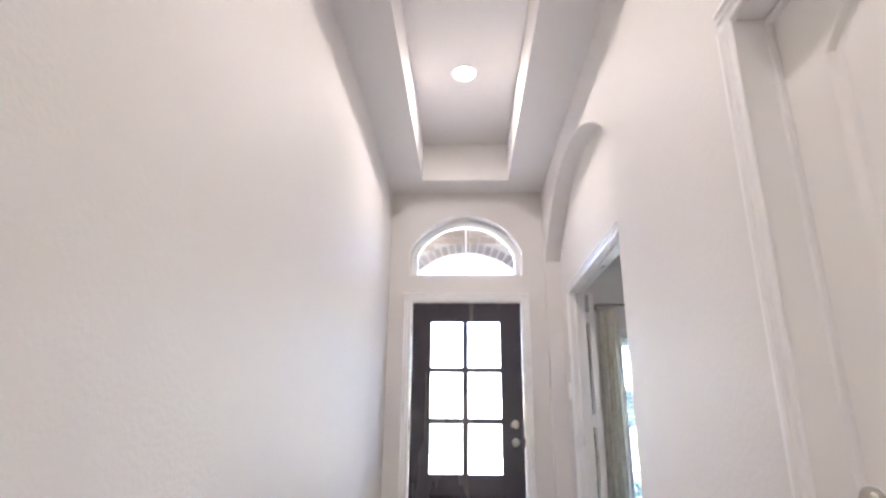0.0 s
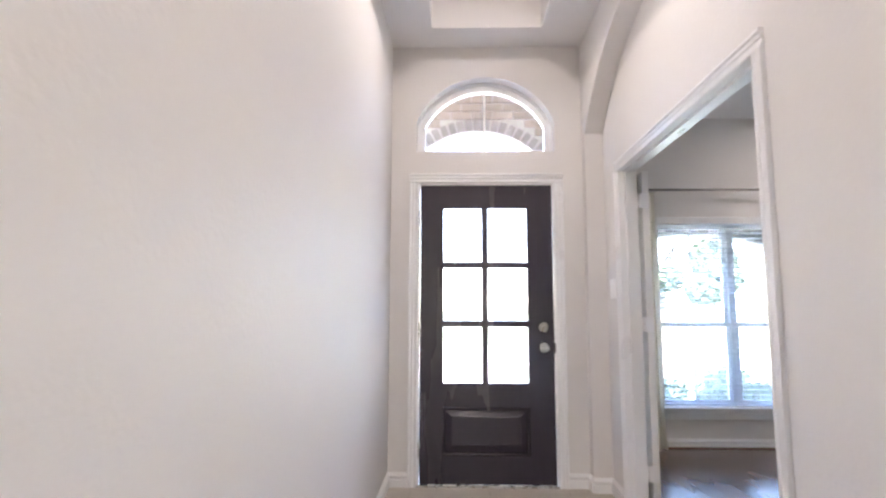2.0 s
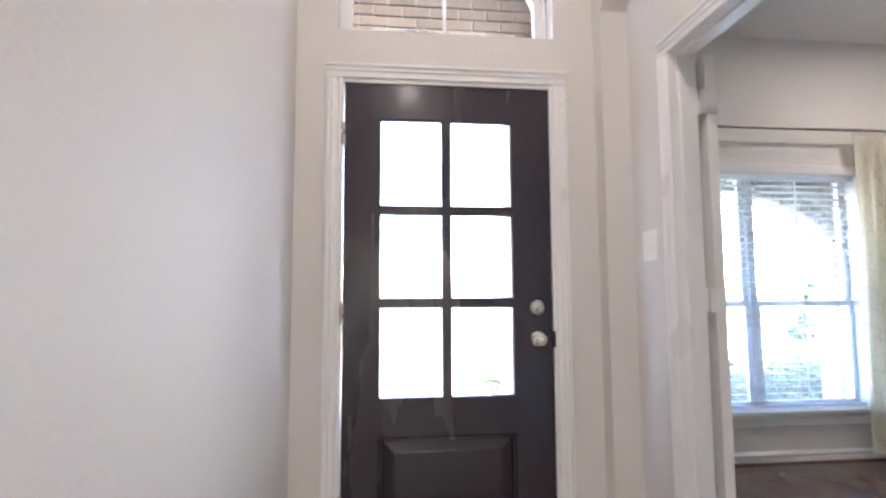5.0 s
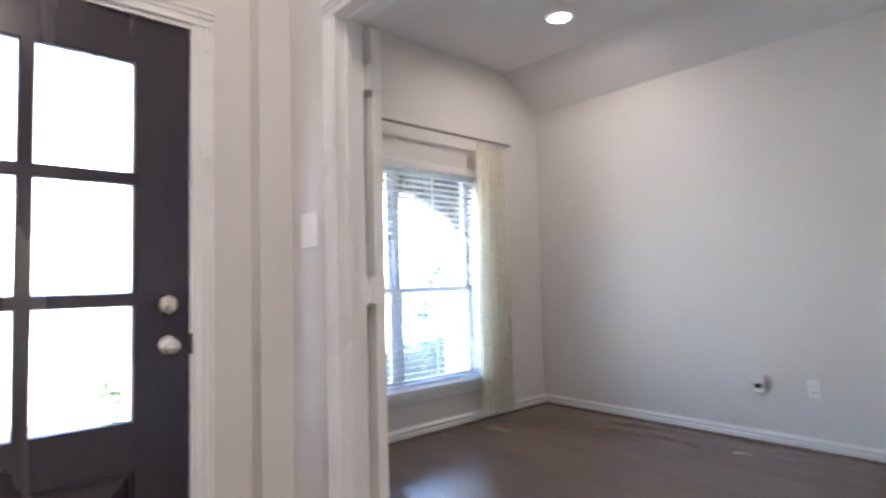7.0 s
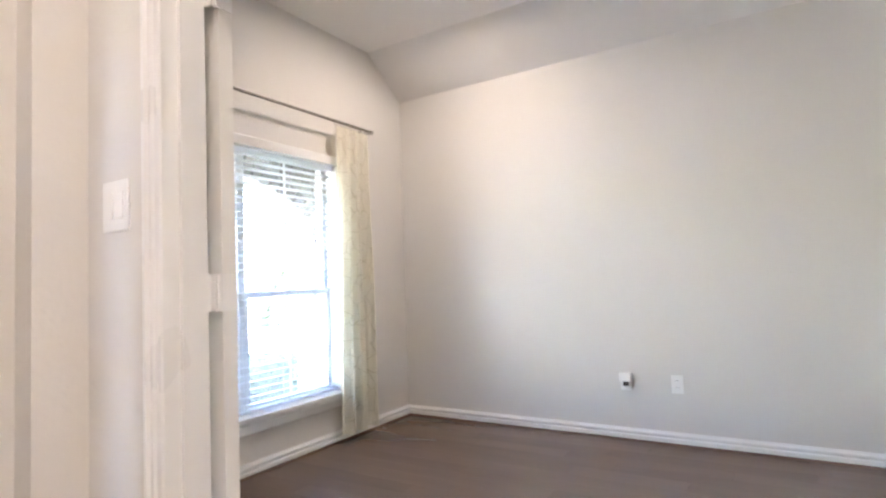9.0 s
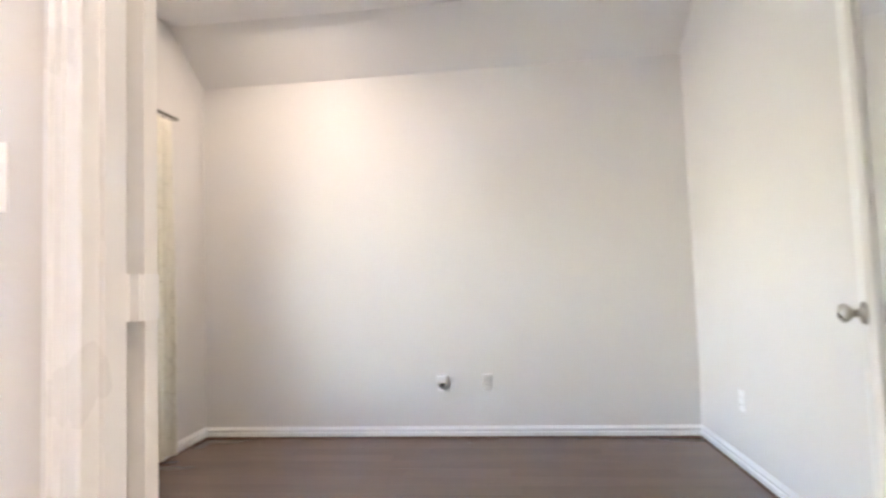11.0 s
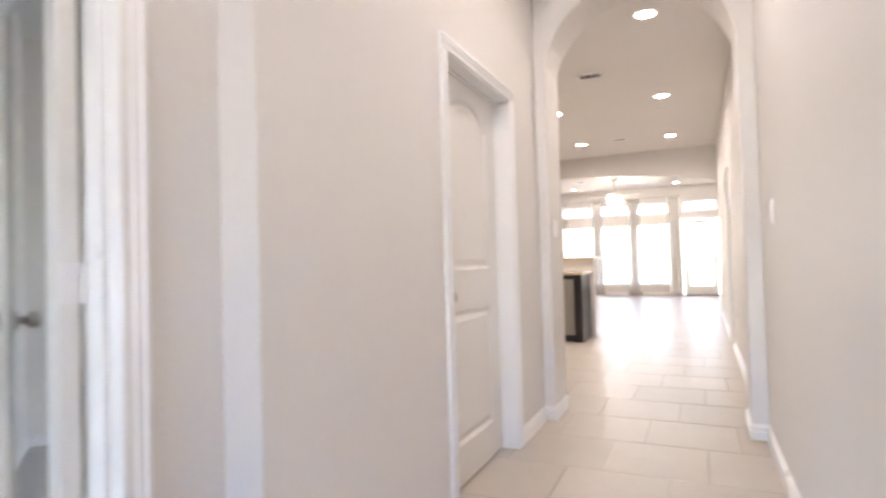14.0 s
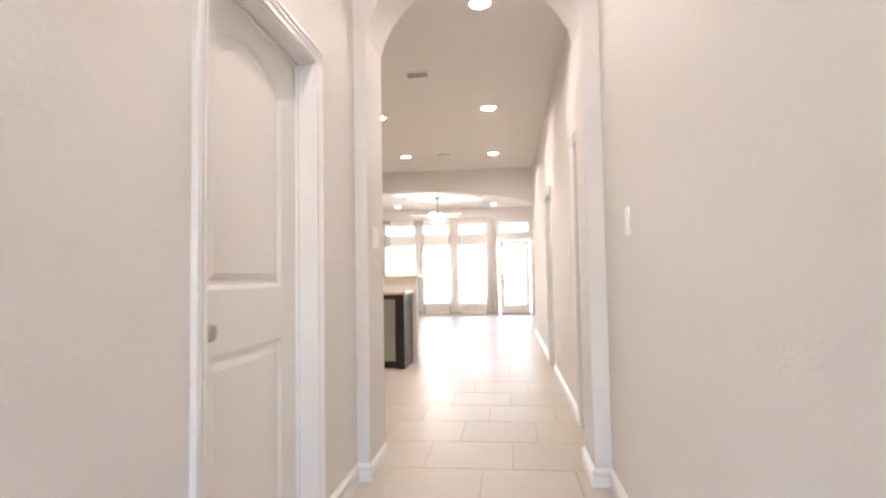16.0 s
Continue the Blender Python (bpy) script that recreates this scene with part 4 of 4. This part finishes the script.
dark_me = finish(boxed(-0.056, -0.012, -0.032, 0.056, 0.012, 0.032, bevel=0.005), "brick", BRICKDARK)
brick_me = finish(boxed(-0.097, -0.012, -0.035, 0.097, 0.012, 0.035, bevel=0.004), "brick", BRICK)
rest = []
rnd = random.Random(4)
row = 0
z = -0.25
while z < 4.0:
    x = -1.95 + (0.105 if row % 2 else 0)
    while x < 7.9:
        if not any(in_arch(x + dx, z, 0.135) for dx in (-0.097, 0.097)):
            if 2.1 < z and -0.45 < x < 1.85:
                shared("brick", brick_me, porch_wall, pose(x, AY + rnd.uniform(-0.003, 0.003), z, 0, 0, rnd.uniform(-0.6, 0.6)))
            else:
                rest.append((x - 0.097, AY - 0.012, z - 0.035, x + 0.097, AY + 0.012, z + 0.035))
        x += 0.205
    z += 0.083
    row += 1
me = bpy.data.meshes.new("brick_rest")
vs, fs = box_rows(rest)
me.from_pydata(vs, [], fs)
me.materials.append(BRICK)
tagged(shared("brick_rest", me, porch_wall), kind="stuff")
a, b, s, r = ARCHES[0]
c, h = (a + b) / 2, (b - a) / 2
rad = (h * h + r * r) / (2 * r)
half = math.asin(min(1, h / rad))
n = round(2 * half * rad / 0.078)
for i in range(n):
    t = -half + 2 * half * (i + 0.5) / n
    shared("brick", dark_me, porch_wall, pose(c + (rad + 0.06) * math.sin(t), AY - 0.003, s + r - rad + (rad + 0.06) * math.cos(t), 0, math.degrees(t) + 90, 0))
a, b, s, r = ARCHES[1]
c, h = (a + b) / 2, (b - a) / 2
n, t = 0, 0.03
while t < math.pi - 0.02:
    out = Vector((math.cos(t) / h, 0, math.sin(t) / r)).normalized()
    p = Vector((c + h * math.cos(t), AY - 0.003, s + r * math.sin(t))) + out * 0.06
    shared("brick", dark_me, porch_wall, pose(*p, 0, math.degrees(math.atan2(out.x, out.z)) + 90, 0))
    t += 0.078 / math.hypot((h + 0.03) * math.sin(t), (r + 0.03) * math.cos(t))


def leaves(name, parent, blobs, count, size, seed, mat=LEAF):
    """Many small leaf blades scattered in uneven clumps."""
    g = np.random.default_rng(seed)
    vs, fs = [], []
    for _ in range(count):
        cx, cy, cz, r = blobs[g.integers(len(blobs))]
        v = g.normal(size=3)
        v *= r * (g.random() ** 0.4) / np.linalg.norm(v)
        p = np.array((cx, cy, cz)) + v * (1, 1, 0.8)
        a = g.normal(size=3)
        a /= np.linalg.norm(a)
        b = np.cross(a, g.normal(size=3))
        b /= np.linalg.norm(b)
        s = size * g.uniform(0.6, 1.3)
        k = len(vs)
        vs += [tuple(p - a * s), tuple(p + b * s * 0.4), tuple(p + a * s), tuple(p - b * s * 0.4)]
        fs.append((k, k + 1, k + 2, k + 3))
    me = bpy.data.meshes.new(name)
    me.from_pydata(vs, [], fs)
    me.materials.append(mat)
    return shared(name, me, parent)


def tree(x, y, h, spread, seed, label, count=7000, trunk=0.13):
    g = random.Random(seed)
    t = thing("tree", label, "tree", pose(x, y, -0.32))
    part("trunk", tube(bmesh.new(), (0, 0, 0), (0.1, 0.05, h * 0.45), trunk, trunk * 0.6, 12), BARK, t)
    blobs = []
    for i in range(7):
        a = i * 0.9 + g.random()
        q = (spread * 0.6 * math.cos(a), spread * 0.6 * math.sin(a), h * g.uniform(0.38, 0.92))
        part("limb", tube(bmesh.new(), (0.08, 0.04, h * (0.36 + 0.015 * i)), q, trunk * 0.4, trunk * 0.12, 8), BARK, t)
        for _ in range(4):
            blobs.append((q[0] + g.uniform(-0.4, 0.4) * spread, q[1] + g.uniform(-0.4, 0.4) * spread, q[2] + g.uniform(-0.12, 0.12) * h, spread * g.uniform(0.2, 0.36)))
    leaves("crown", t, blobs, count, 0.10, seed, CROWN)
    return t


def shrub(x, y, w, h, seed, label):
    g = random.Random(seed)
    s = thing("shrub", label, "shrub", pose(x, y, -0.32), "porch hedge")
    bm = bmesh.new()
    for i in range(5):
        tube(bm, (0, 0, 0), (g.uniform(-0.3, 0.3) * w, g.uniform(-0.3, 0.3) * w, h * 0.7), 0.015, 0.006, 6)
    part("stems", bm, BARK, s)
    blobs = [(g.uniform(-0.4, 0.4) * w, g.uniform(-0.3, 0.3) * w, h * g.uniform(0.3, 0.8), 0.3 * w) for _ in range(9)]
    leaves("foliage", s, blobs, 1800, 0.05, seed)


tree(5.1, 8.8, 5.6, 1.65, 1, "large leafy green front yard tree", 34000, 0.13)
tree(6.7, 4.9, 1.9, 0.55, 3, "small slender sparse tree beside the porch", 420, 0.025)
for i, x in enumerate((2.0, 2.8, 3.6, 4.5, 5.3, 6.2)):
    shrub(x + 0.1 * (i % 2), 3.0 + 0.15 * (i % 3), 0.9, 0.78, 20 + i, "rounded green shrub in front of the porch")

# ---- boards and tiles ----
cache = {}


def slab_piece(name, parent, mat, x0, y0, x1, y1, thick, bevel, top_z=0.0):
    key = (name, round(x1 - x0, 3), round(y1 - y0, 3))
    if key not in cache:
        w, d = (x1 - x0) / 2, (y1 - y0) / 2
        bm = bmesh.new()
        lo = [bm.verts.new((sx * w, sy * d, -thick)) for sx, sy in ((-1, -1), (1, -1), (1, 1), (-1, 1))]
        mid = [bm.verts.new((sx * w, sy * d, -bevel)) for sx, sy in ((-1, -1), (1, -1), (1, 1), (-1, 1))] if bevel else []
        top = [bm.verts.new((sx * (w - bevel), sy * (d - bevel), 0)) for sx, sy in ((-1, -1), (1, -1), (1, 1), (-1, 1))]
        for a, b in ((lo, mid), (mid, top)) if bevel else ((lo, top),):
            for i in range(4):
                bm.faces.new((a[i], a[(i + 1) % 4], b[(i + 1) % 4], b[i]))
        bm.faces.new(top)
        cache[key] = finish(bm, name, mat)
    shared(name, cache[key], parent, pose((x0 + x1) / 2, (y0 + y1) / 2, top_z))


rnd = random.Random(9)
x = RX + 0.06
while x < SX1 - 0.01:
    xe = min(x + 0.127, SX1)
    y = SY0 - 0.3 * rnd.random()
    while y < SY1 - 0.02:
        ye = y + rnd.choice((0.6, 0.75, 0.9, 1.05, 1.2))
        ya, yb = max(y, SY0), min(ye, SY1)
        if x < SX0:
            ya, yb = max(ya, F0), min(yb, F1)
        if yb - ya > 0.03:
            slab_piece("plank", floor_study, PLANK, x + 0.0004, ya + 0.0004, xe - 0.0004, yb - 0.0004, 0.014, 0.0, 0.012)
        y = ye
    x += 0.127

P = 0.512
far_tiles = []
k0 = -5.18
for j in range(-11, 24):
    ya, yb = k0 - P * (j + 1), k0 - P * j
    ya, yb = max(ya, FAR), min(yb, 0.0)
    if yb - ya < 0.02:
        continue
    off = 0.506 - 0.17 * j
    i0 = math.floor((-0.45 - off) / P)
    for i in range(i0, i0 + 15):
        xa, xb = off + P * i, off + P * (i + 1)
        left = 0.0 if ya > -12.2 else -0.4
        right = RX + 0.06 if ya > A0 - 0.3 else 6.2
        xa, xb = max(xa, left), min(xb, right)
        if xb - xa < 0.03:
            continue
        q = (xa + 0.002, ya + 0.002, xb - 0.002, yb - 0.002)
        if ya > -13 and xb < 2.7:
            slab_piece("tile", floor, TILE, *q, 0.008, 0.002)
        else:
            far_tiles.append((q[0], q[1], -0.008, q[2], q[3], 0.0))
me = bpy.data.meshes.new("tile_rest")
vs, fs = box_rows(far_tiles)
me.from_pydata(vs, [], fs)
me.materials.append(TILE)
tagged(shared("tile_rest", me, floor_great), kind="stuff")
